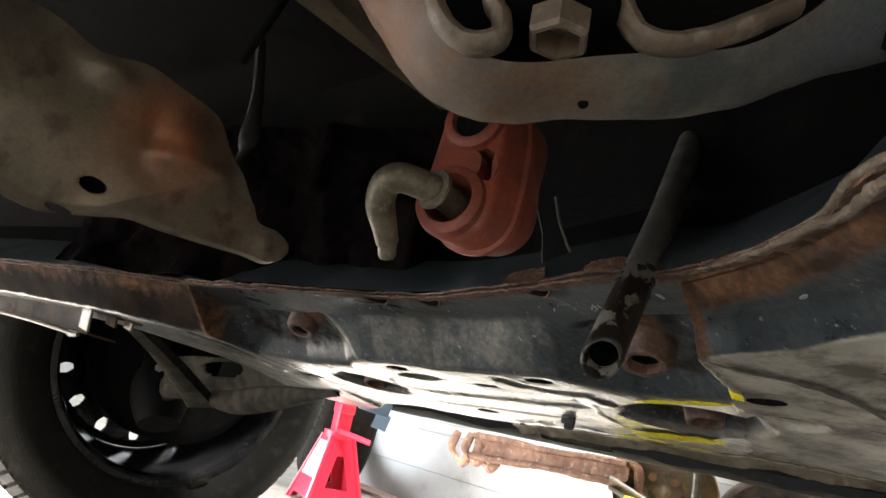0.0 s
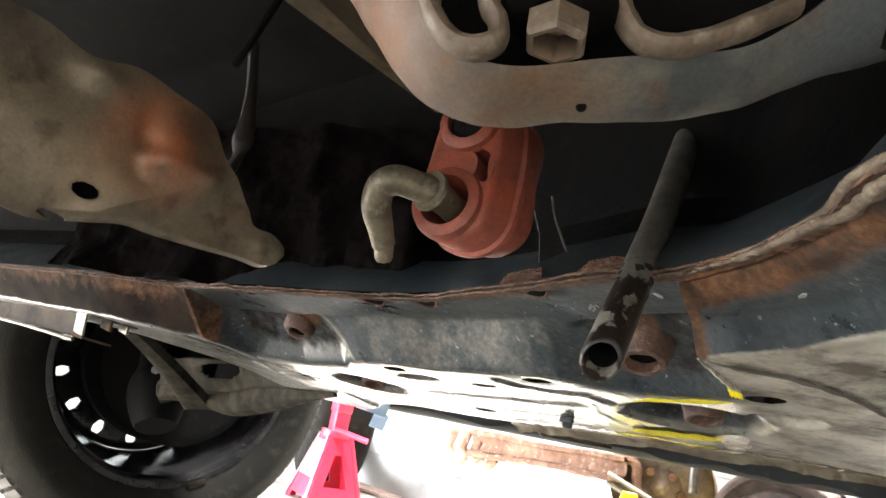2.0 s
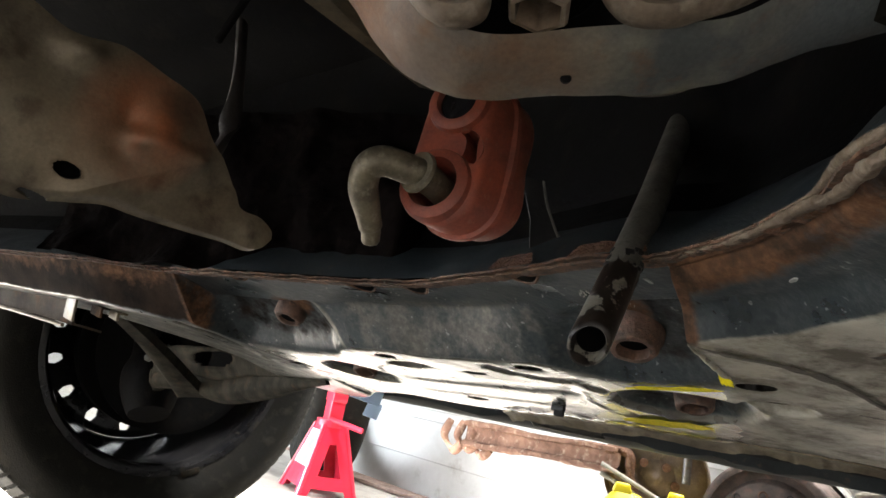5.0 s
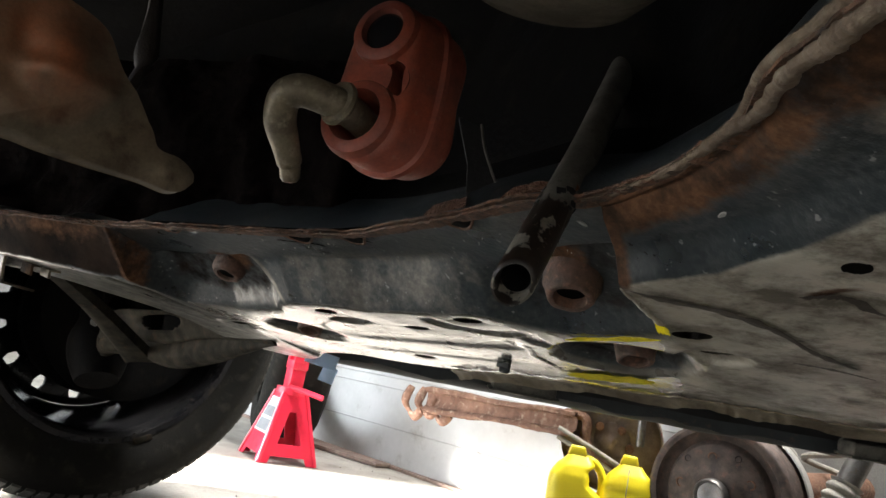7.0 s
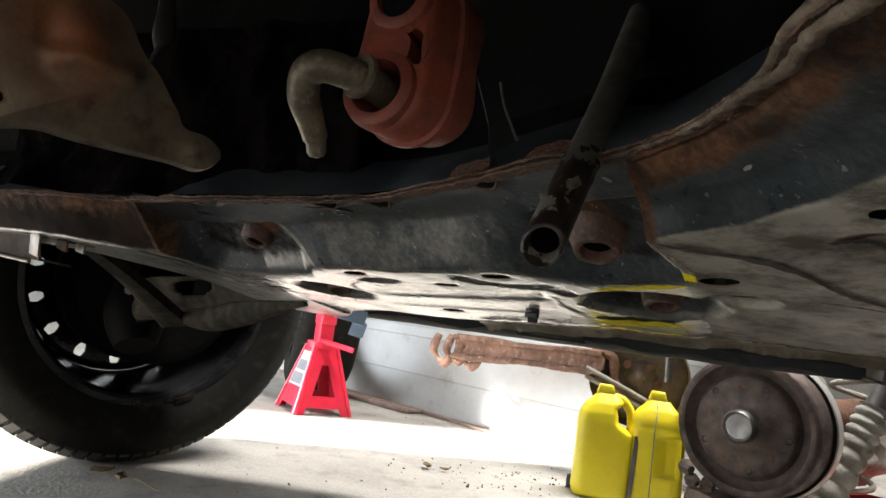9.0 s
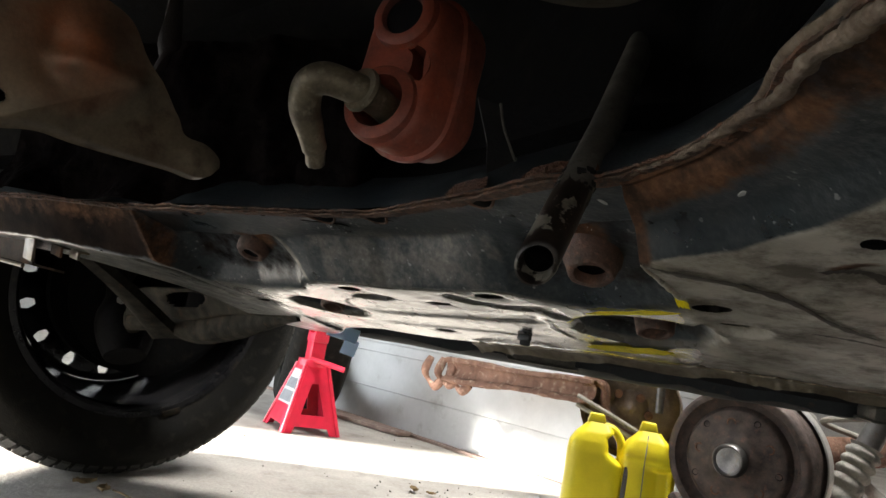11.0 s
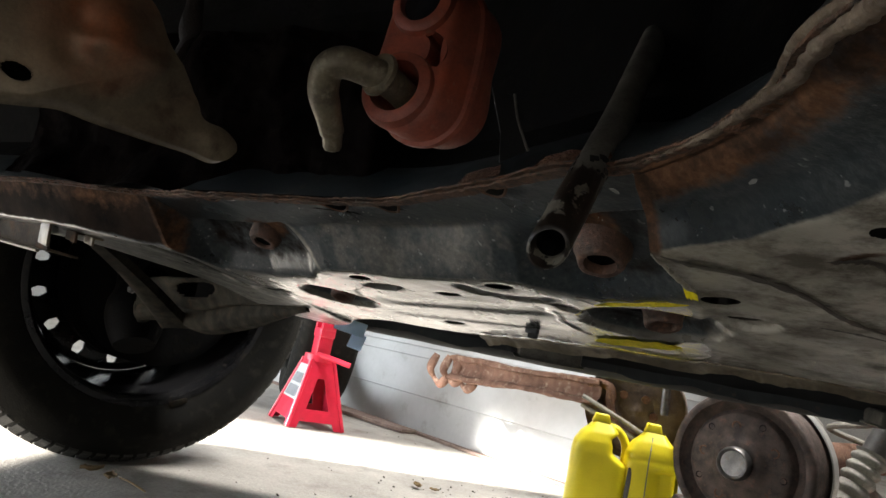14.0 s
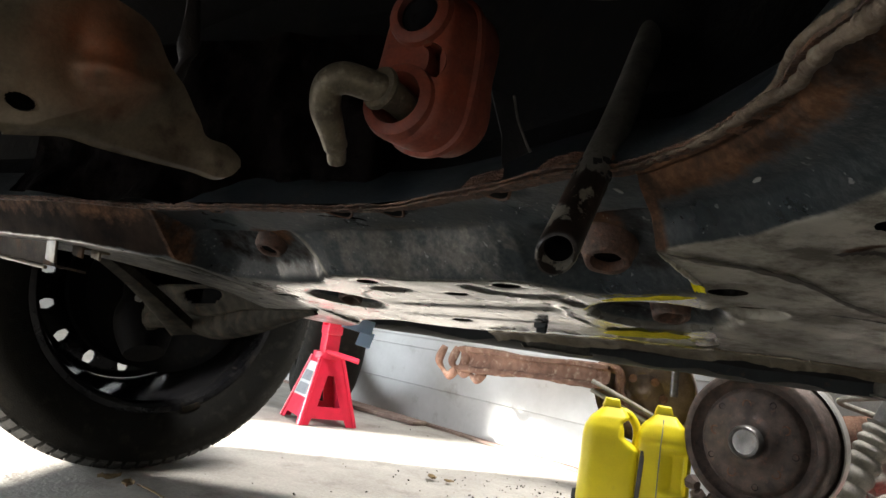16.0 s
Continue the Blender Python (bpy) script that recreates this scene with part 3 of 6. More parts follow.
def end_height(s, w, d, wide, right):
    """The rails at both ends: a face of the given width below the seam, then the flat underside."""
    zs, flat = interp(s, *SEAM_Z), under_z(s, w)
    u = d / wide
    if right:
        drop = interp(u, [0, 0.06, 0.14, 0.24, 0.55, 0.66, 0.76, 0.90, 1.0, 1.5], [0.0, 0.12, 0.10, 0.28, 0.470, 0.515, 0.60, 0.82, 1.0, 1.8])
    else:
        drop = u
    face = zs + (flat - 0.0005 - zs) * drop
    z = 0.5 * (face + flat + math.sqrt((face - flat) ** 2 + 0.0022 ** 2)) - 0.0005 if u < 1.5 else flat
    if right:
        z += 0.0010 * noise.noise((s * 26, w * 26, 2)) + dent(s, w, 0.1640, 0.0900, 0.019, 0.0150, 0.0042, 0.4) + dent(s, w, 0.230, 0.000, 0.018, 0.012, 0.002, 0.9)
        for s0, w0, rs, rw in HOLES[3:6]:
            z += dent(s, w, s0, w0, rs * 2.0, rw * 2.0, 0.0006, 0.9)
    else:
        z += 0.0040 * (1 - smoothstep(near_line(s, w, LEFT_GROOVE)[0], 0.0015, 0.0050)) * smoothstep(u, 1.0, 1.2) + 0.0006 * noise.noise((s * 24, w * 24, 2))
        z += dent(s, w, -0.222, 0.105, 0.026, 0.015, 0.003, 0.7) - 0.003 * smoothstep(w, 0.12, 0.2)
    return z + 0.0003 * noise.noise((s * 60, w * 60, 5))


def skin_height(q, c):
    """Height of the whole skin at q, on the line that starts from the seam at c."""
    d = (q - c).length
    right, left = smoothstep(c.x, 0.1560, 0.1578), 1 - smoothstep(c.x, -0.1965, -0.1940)
    fade = 1 - smoothstep(q.y, 0.035, 0.060)
    z = 0.0
    if right < 1 and left < 1:
        z += (1 - right) * (1 - left) * centre_height(q.x, q.y)
    if right > 0:
        rail = end_height(q.x, q.y, d, interp(c.x, *RAIL_FACE), True)
        if fade < 1 and c.x < 0.20:
            rail = rail * fade + centre_height(q.x, q.y) * (1 - fade) * (1 - smoothstep(c.x, 0.18, 0.20)) + rail * (1 - fade) * smoothstep(c.x, 0.18, 0.20)
        z += right * rail
    if left > 0:
        z += left * end_height(q.x, q.y, d, interp(c.x, *LEFT_FACE), False)
    return z


def wear_of(q, c):
    """What lies on the paint at a place: rust, dust, scrape, grime and earth; some also paint light and shade."""
    d, s, w = (q - c).length, q.x, q.y
    right, left = smoothstep(c.x, 0.1560, 0.1575), 1 - smoothstep(c.x, -0.1975, -0.1945)
    mid = (1 - right) * (1 - left)
    ur, ul = d / interp(c.x, *RAIL_FACE), d / interp(c.x, *LEFT_FACE)
    u = face_place(s, w)
    inside = max(left_pocket(s, w, u), under_pockets(s, w)) if u > 0.2 else 0.0
    valley = 1 - smoothstep(near_line(s, w, VALLEY)[0], 0.003, 0.0075)
    bottom = smoothstep(u, 0.95, 1.05)
    dusty = smoothstep(s + 0.2 * w, 0.150, 0.175)
    out = {}
    rail_dust = max(smoothstep(ur, 0.94, 1.06), 0.85 * smoothstep(c.x, 0.219, 0.236) * smoothstep(ur, 0.30, 0.55))
    # The last term lays pale dust along the ridge to paint its highlight.
    out["dust"] = max(right * rail_dust, mid * bottom * dusty * (1 - 0.8 * inside), 0.42 * left * smoothstep(ul, 0.9, 1.1), 0.62 * mid * math.exp(-((s - ridge_line(w)) / 0.0032) ** 2) * smoothstep(u, 0.45, 0.6) * (1 - smoothstep(u, 0.95, 1.05)))
    # edge: a pale scraped line that paints the glint along the rail's step.
    edge = math.exp(-((c.x - 0.1568) / 0.0011) ** 2) * smoothstep(w, -0.012, 0.005) * (1 - smoothstep(w, 0.036, 0.044))
    out["scrape"] = edge + mid * bottom * (1 - dusty) * (1 - smoothstep(inside, 0.15, 0.6)) * (1 - 0.5 * valley)
    # Besides dirt, grime paints shade into the pockets and over the left rail.
    out["grime"] = max(1.25 * left * (1 - smoothstep(ul, 0.8, 1.1)), 0.52 * mid * inside, 0.42 * mid * near_pocket(s, w, u), 0.45 * (1 - smoothstep(near_line(s, w, TORN)[0], 0.001, 0.004)), 0.9 * left * (1 - smoothstep(near_line(s, w, LEFT_GROOVE)[0], 0.002, 0.005)))
    out["earth"] = mid * (0.06 + 0.48 * smoothstep(u, 0.42, 0.66) * (1 - bottom) * smoothstep(s, -0.09, -0.05) * (1 - smoothstep(s, 0.05, 0.09)))
    out["rust"] = max((0.92 - 0.25 * smoothstep(c.x, 0.19, 0.22)) * right * (1 - smoothstep(ur, 0.26, 0.66)), 0.85 * right * (1 - smoothstep(c.x, 0.1600, 0.1670)) * (1 - smoothstep(w, -0.016, 0.0)),
                      0.85 * math.exp(-((c.x + 0.1965) / 0.0032) ** 2) * (1 - smoothstep(d, 0.03, 0.055)), 0.50 * left * (1 - smoothstep(ul, 0.15, 0.70)), 0.6 * mid * (1 - smoothstep(d, 0.0, 0.005)),
                      0.9 * dent(s, w, -0.122, 0.017, 0.026, 0.022, 1.0, 0.8), 0.75 * dent(s, w, 0.121, 0.014, 0.018, 0.022, 1.0, 0.8), 0.8 * dent(s, w, -0.126, 0.100, 0.022, 0.018, 1.0, 0.7), 0.6 * dent(s, w, 0.120, 0.108, 0.022, 0.022, 1.0, 0.8), 0.7 * dent(s, w, 0.224, -0.006, 0.016, 0.008, 1.0, 0.7, -0.5))
    for name in ("dust", "rust", "grime"):
        out[name] *= 1 - edge
    return out


def crossmember():
    n, m = PER * (len(SEAM) - 1) + 1, 170
    seam = curve_points([(*p, 0) for p in SEAM], n)
    rear = curve_points([(*p, 0) for p in REAR], n)
    rows, spots = [], []
    inside = set()
    for i in range(n):
        rag = smoothstep(rear[i].x, -0.14, -0.05) * (1 - smoothstep(rear[i].x, 0.40, 0.48))
        rear[i].y += rag * (0.006 * noise.noise((i * 0.05, 3, 0)) + 0.003 * noise.noise((i * 0.2, 8, 0)))
        c, r = seam[i], rear[i]
        row = []
        for j in range(m):
            b = j / (m - 1)
            b = 0.5 * b + 0.5 * b * b
            q, gone = opened(c.lerp(r, b))
            if gone:
                inside.add((i, j))
            z = skin_height(q, c)
            spots.append((q, c, z))
            row.append(sw(q.x, q.y, z))
        last = row[-1]
        row += [last + V * 0.003 + Vector((0, 0, 0.002)), last + V * 0.004 + Vector((0, 0, 0.012)), last + V * 0.006 + Vector((0, 0, 0.06))]
        rows.append(row)
    tree = kdtree.KDTree(len(spots))
    for k, (q, c, z) in enumerate(spots):
        tree.insert((q.x, q.y, 0), k)
    tree.balance()
    rows_skin = rows
    bm = grid_mesh(rows)
    bm.faces.ensure_lookup_table()
    bm.verts.ensure_lookup_table()
    cut = []
    for i in range(n - 1):
        for j in range(m - 1):
            if inside & {(i, j), (i + 1, j), (i, j + 1), (i + 1, j + 1)}:
                cut.append(bm.faces[i * (m + 2) + j])
    wear = {name: bm.verts.layers.float.new(name) for name in ("rust", "dust", "scrape", "grime", "earth")}
    for i in range(n):
        for j in range(m + 3):
            q, c, z = spots[i * m + min(j, m - 1)]
            v = bm.verts[i * (m + 3) + j]
            for name, amount in wear_of(q, c).items():
                v[wear[name]] = amount
    bmesh.ops.delete(bm, geom=cut, context="FACES")
    for v in bm.verts:
        if not v.is_boundary:
            continue
        p = v.co - O
        s, w = p.dot(U) / U.length_squared, p.dot(V) / V.length_squared
        for s0, w0, rs, rw in HOLES:
            e = math.hypot((s - s0) / rs, (w - w0) / rw)
            if e < 2:
                k = 1.06 / max(e, 0.01)
                v.co = sw(s0 + (s - s0) * k, w0 + (w - w0) * k, v.co.z)
    member = part("crossmember", smoothed(bm, 60), UNDERBODY, car, "dark painted pressed-steel crossmember with dust and rust")
    # upper shell behind the seam
    rows = []
    for i in range(0, n, 4):
        c = seam[i]
        z = interp(c.x, *SEAM_Z)
        k = smoothstep(c.x, 0.16, 0.2)
        out = V * (1 - k) + U * k
        base = sw(c.x, c.y, z)
        rows.append([base + out * o + Vector((0, 0, h)) for o, h in ((0.0, 0.002), (0.006, 0.010), (0.022, 0.022), (0.035, 0.03))])
    part("upper_shell", smoothed(grid_mesh(rows)), PAINT, car, "dark blue-grey upper half of the crossmember")
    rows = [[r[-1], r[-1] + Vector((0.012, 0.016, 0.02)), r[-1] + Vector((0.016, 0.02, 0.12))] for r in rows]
    part("upper_web", smoothed(grid_mesh(rows)), SHADEBLACK, car, "sooty web above the crossmember")
    # ragged flange along the rear edge
    rows = []
    for i in range(n):
        q = rear[i]
        if not -0.06 < q.x < 0.46:
            continue
        z = skin_height(q, seam[i])
        reach = 0.005 + 0.006 * abs(math.sin(i * 0.06 + 2 * noise.noise((i * 0.03, 1, 1)))) + 0.003 * noise.noise((i * 0.12, 4, 1))
        rows.append([sw(q.x, q.y - 0.004, z - 0.0015), sw(q.x, q.y + 0.4 * reach, z - 0.003 - 0.001 * noise.noise((i * 0.15, 2, 2))), sw(q.x, q.y + reach, z - 0.004 - 0.3 * reach)])
    rim = grid_mesh(rows)
    thick(rim, 0.0012)
    part("rear_flange", smoothed(rim, 50), PLATE, member, "ragged dusty flange along the crossmember's rear edge")
    # weld scallops: a black sheet on the face paints the gap's shade, with a thin bowed lip round it
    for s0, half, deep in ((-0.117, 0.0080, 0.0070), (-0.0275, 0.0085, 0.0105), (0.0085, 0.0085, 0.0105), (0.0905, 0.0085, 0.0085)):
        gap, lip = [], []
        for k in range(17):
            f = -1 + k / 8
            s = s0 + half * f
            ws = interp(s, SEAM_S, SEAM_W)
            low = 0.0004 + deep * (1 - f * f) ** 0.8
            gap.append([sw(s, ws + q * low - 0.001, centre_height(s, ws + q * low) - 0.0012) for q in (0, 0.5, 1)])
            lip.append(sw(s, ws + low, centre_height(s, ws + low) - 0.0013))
        part("gap_shade", grid_mesh(gap), SHADEBLACK, member, "dark gap below a weld scallop")
        part("scallop_lip", smoothed(sweep(lip, lambda f: 0.0007 + 0.0003 * noise.noise((f * 8, s0 * 40, 0)), 40, 8)), RUSTLIP, member, "thin brown lip round a weld scallop")
    # a short brown strip of sealer between two scallops
    rows = []
    for k in range(24):
        s = -0.0185 + 0.018 * k / 23
        ws = interp(s, SEAM_S, SEAM_W)
        reach = 0.0040 * (1 - (2 * k / 23 - 1) ** 6) * (1 + 0.3 * noise.noise((k * 0.5, 2, 7)))
        rows.append([sw(s, ws + reach * f, centre_height(s, ws + reach * f) - 0.0016 - 0.0006 * noise.noise((k * 0.6, f * 3, 1))) for f in (0, 0.4, 0.8, 1)])
    part("sealer_strip", smoothed(grid_mesh(rows)), LIP, member, "crumbling brown sealer under the flange")
    # spot-welded flange, two rusty sheets
    for lift, reach, mat in ((0.0006, 0.0042, RUSTLIP), (-0.0012, 0.0032, RUSTLIP)):
        rows = []
        for i in range(0, n):
            c = seam[i]
            z = interp(c.x, *SEAM_Z) + lift
            t = (seam[min(i + 1, n - 1)] - seam[max(i - 1, 0)]).normalized()
            out = Vector((t.y, -t.x, 0))
            ragged = reach * (1 - 0.62 * smoothstep(c.x, 0.12, 0.2)) * (1 + 0.55 * noise.noise((i * 0.06, lift * 900, 2)) + 0.35 * noise.noise((i * 0.31, 7, lift * 500)))
            scallop = 0.0
            for s0 in (-0.117, -0.0275, 0.0085, 0.0905):
                scallop += math.exp(-((c.x - s0) / 0.006) ** 2)
            ragged *= (1 - 0.6 * min(1, scallop)) * (1 - 0.95 * smoothstep(c.x, 0.198, 0.212))
            wob = 0.0008 * noise.noise((i * 0.09, 1, 4)) + 0.0005 * noise.noise((i * 0.4, lift * 900, 9))
            o3 = U * out.x + V * out.y
            base = sw(c.x, c.y, z + wob)
            rows.append([base - o3 * 0.004, base + o3 * ragged * 0.6, base + o3 * ragged])
        bm = grid_mesh(rows)
        thick(bm, 0.0010)
        part("flange", smoothed(bm), mat, member, "rusty spot-welded flange")
    # a pale bead paints the glint along the step where the rail overlaps the crossmember
    i = min(range(n), key=lambda k: abs(seam[k].x - 0.1580))
    glint_line = [rows_skin[i][j] - Vector((0, 0, 0.0001)) for j in range(m) if -0.010 < spots[i * m + j][0].y < 0.046]
    part("edge_glint", smoothed(sweep(glint_line, lambda f: 0.0013 * min(1, 0.30 + 1.4 * f, 4.5 * (1.05 - f)) * (1 + 0.25 * noise.noise((f * 12, 3, 3))), 90, 10)), GLINT, member, "bright worn edge of the step in the rail")
    # the rail's folded double lip: a smooth upper fold and a lumpy caked lower one that part towards the near end
    tail = [q for q in seam if q.x > 0.150]
    up, low = [], []
    for q in tail:
        apart = smoothstep(q.x, 0.2085, 0.2200)
        base = sw(q.x, q.y, interp(q.x, *SEAM_Z))
        up.append(base + V * 0.001 + Vector((0, 0, 0.0012 - 0.0008 * apart)))
        low.append(base - V * (0.0010 + 0.0015 * apart) + U * (0.0040 * apart) + Vector((0, 0, -0.0012 - 0.0034 * apart)))
    for pts, thin, lump, label in ((up, 0.0012, 0.10, "smooth dusty upper fold of the rail's lip"), (low, 0.0014, 0.34, "lumpy caked lower fold of the rail's lip")):
        lip = sweep(pts, lambda f: thin * (0.55 + 0.75 * smoothstep(f, 0.0, 0.30) + 0.25 * smoothstep(f, 0.4, 0.7)) * (1 + lump * noise.noise((f * 40, thin * 900, 1)) + 0.5 * lump * noise.noise((f * 110, 5, lump))), 300, 14, flat=0.8)
        for v in lip.verts:
            v.co += 0.0016 * lump * noise.noise_vector(v.co * 260)
        part("folded_lip", smoothed(lip, 70), LIP, member, label)
    return member, tree, spots


member, SKIN_TREE, SKIN_SPOTS = crossmember()


def member_z(s, w):
    """Height of the built skin at a place, from the built points about it."""
    total = weight = 0.0
    for _, k, d in SKIN_TREE.find_n((s, w, 0), 4):
        g = 1 / (d + 1e-5)
        total, weight = total + g * SKIN_SPOTS[k][2], weight + g
    return total / weight


def boss(mouth, r, h, lean):
    """A rusty welded nut boss with an open bore, by the middle of its mouth."""
    axis = (Vector((0, 0, -1)) + lean).normalized()
    base = sw(*mouth) - axis * h
    prof = [(-0.012, r * 1.42), (0.0, r * 1.30), (h * 0.3, r * 1.18), (h * 0.65, r * 1.10), (h * 0.85, r * 1.07), (h * 0.96, r * 1.02), (h, r * 0.94), (h * 0.98, r * 0.76), (h * 0.6, r * 0.72), (-0.01, r * 0.70)]
    bm = turned(prof, base, axis, 44)
    for v in bm.verts:
        v.co += 0.0005 * noise.noise_vector(v.co * 240)
    ob = part("boss", smoothed(bm, 50), BOSS, member, "rusty round nut boss with an open bore")
    # A black disc across the bore paints the shade of its depth.
    part("bore", turned([(h * 0.25, r * 0.74), (h * 0.25, r * 0.001)], base, axis, 44), SHADEBLACK, ob, "dark bore of a boss")


boss((-0.1300, 0.0235, 0.3320), 0.0082, 0.0030, Vector((-0.10, -0.40, 0)))
boss((0.1215, 0.0225, 0.3345), 0.0098, 0.007, Vector((-0.10, -0.48, 0)))
boss((-0.128, 0.103, 0.3085), 0.0086, 0.011, Vector((0, -0.40, 0)))
boss((0.1195, 0.108, 0.3190), 0.0092, 0.012, Vector((0, -0.34, 0)))


def clip_and_chips():
    """The clip hanging from the underside, and pale chips and scratches in the paint."""
    bm = bmesh.new()
    for k in range(2):
        block((0.010 - 0.003 * k, 0.004, 0.004), pose(*sw(0.014 + 0.001 * k, 0.150, under_z(0.014, 0.150) - 0.0015 - 0.003 * k), 0, 0, -38 + 20 * k), bm, 0.0012)
    part("clip", smoothed(bm), BLACK, member, "small black push clip")
    rng = random.Random(11)
    big = [(0.1440, -0.0195, 0.0019), (0.2000, -0.0440, 0.0017)]
    row = [(0.108 + 0.017 * rng.random(), -0.010 + 0.006 * rng.random(), 0.0008) for _ in range(22)]
    loose = [(-0.06 + 0.19 * rng.random(), -0.012 + 0.030 * rng.random(), 0.0003 + 0.0003 * rng.random()) for _ in range(40)]
    for s0, w0, size in big + row + loose:
        turn = rng.uniform(-0.5, 0.9)
        ring = []
        for k in range(9):
            a = 2 * math.pi * k / 9
            r = size * (0.55 + 0.5 * rng.random())
            x, y = r * math.cos(a) * 0.45, r * math.sin(a) * 1.3
            s, w = s0 + x * math.cos(turn) - y * math.sin(turn), w0 + x * math.sin(turn) + y * math.cos(turn)
            ring.append(sw(s, w, member_z(s, w) - 0.0006))
        part("paint_chip", prism(ring, (0, 0, 0.0004)), CHIP, member, "pale chip in the paint" if size > 0.002 else "")


clip_and_chips()


def paint_mark(s0, s1, w0, w1, bend):
    """A streak of yellow marking paint lying on the skin."""
    rows = []
    for i in range(60):
        f = i / 59
        s = s0 + (s1 - s0) * f
        half = (w1 - w0) / 2 * (0.85 + 0.3 * noise.noise((i * 0.12, s0 * 50, 2))) * min(1.0, 0.25 + 4 * min(f, 1 - f))
        wm = (w0 + w1) / 2 + bend * f
        rows.append([sw(s, wm + half * k / 3, member_z(s, wm + half * k / 3) - 0.0013) for k in range(-3, 4)])
    part("paint_mark", smoothed(grid_mesh(rows)), YELLOWMARK, member, "yellow marking paint streak")


paint_mark(0.098, 0.150, 0.0660, 0.0720, -0.012)
paint_mark(0.056, 0.114, 0.150, 0.172, -0.006)
paint_mark(0.1500, 0.1575, 0.034, 0.052, 0.0)


def grease_streak():
    """Dark smears of old grease across the dusty rail."""
    for path, wide in ((((0.161, -0.009), (0.172, 0.004), (0.187, 0.015), (0.202, 0.038), (0.210, 0.064), (0.222, 0.088)), 0.0045), (((0.214, -0.004), (0.224, 0.0), (0.236, 0.012)), 0.0026), (((0.198, 0.082), (0.212, 0.090), (0.226, 0.104)), 0.0018)):
        pts = curve_points([(*p, 0) for p in path], 70)
        rows = []
        for i, p in enumerate(pts):
            half = wide * (0.5 + 1.1 * abs(noise.noise((i * 0.16, wide * 900, 0)))) * min(1, 0.2 + min(i, 69 - i) / 12)
            rows.append([sw(p.x - 0.3 * half * k, p.y + half * k, member_z(p.x - 0.3 * half * k, p.y + half * k) - 0.0007) for k in (-1, -0.4, 0.3, 1)])
        part("grease_streak", smoothed(grid_mesh(rows)), GREASE, member, "dark streak of old grease")


grease_streak()


def sill():
    prof = [(1.075, 0.37), (1.08, 0.325), (1.10, 0.300), (1.12, 0.291), (1.15, 0.289), (1.185, 0.300), (1.21, 0.33), (1.225, 0.40)]
    rows = []
    for i in range(160):
        x = -0.16 + 2.4 * i / 159
        wob = 0.002 * noise.noise((x * 14, 0, 1))
        rows.append([(x, y, z + wob + 0.006 * smoothstep(x, 0.2, 0.9)) for y, z in prof])
    bm = grid_mesh(rows)
    thick(bm, 0.003)
    ob = part("sill", smoothed(bm), BLACK, car, "black plastic sill cover along the car's flank")
    rows = []
    for i in range(260):
        x = -0.14 + 2.3 * i / 259
        drop = 0.006 * (0.5 + 0.5 * math.sin(x * 44)) + 0.004 * noise.noise((x * 30, 2, 0))
        rows.append([(x, 1.092, 0.33), (x, 1.092, 0.300 - drop)])
    bm = grid_mesh(rows)
    thick(bm, 0.0015)
    part("pinch_weld", smoothed(bm), PAINT, ob, "wavy pinch-weld flange")
    for x0 in (0.13, 0.64):
        bm = bmesh.new()
        block((0.09, 0.05, 0.022), pose(x0 + 0.045, 1.075, 0.308, 6, 0, 0), bm, 0.004)
        block((0.10, 0.055, 0.003), pose(x0 + 0.045, 1.075, 0.2975, 6, 0, 0), bm, 0.001)
        part("jacking_pad", smoothed(bm), TUBE, ob, "grey jacking pad")
    bm = bmesh.new()
    block((0.046, 0.002, 0.022), pose(-0.118, 1.077, 0.291, -25, 8, 0), bm, 0.0006)
    block((0.022, 0.002, 0.024), pose(-0.106, 1.083, 0.271, -20, 10, 0), bm, 0.0006)
    part("tape", smoothed(bm), BLUE, ob, "scrap of pale blue tape")


sill()


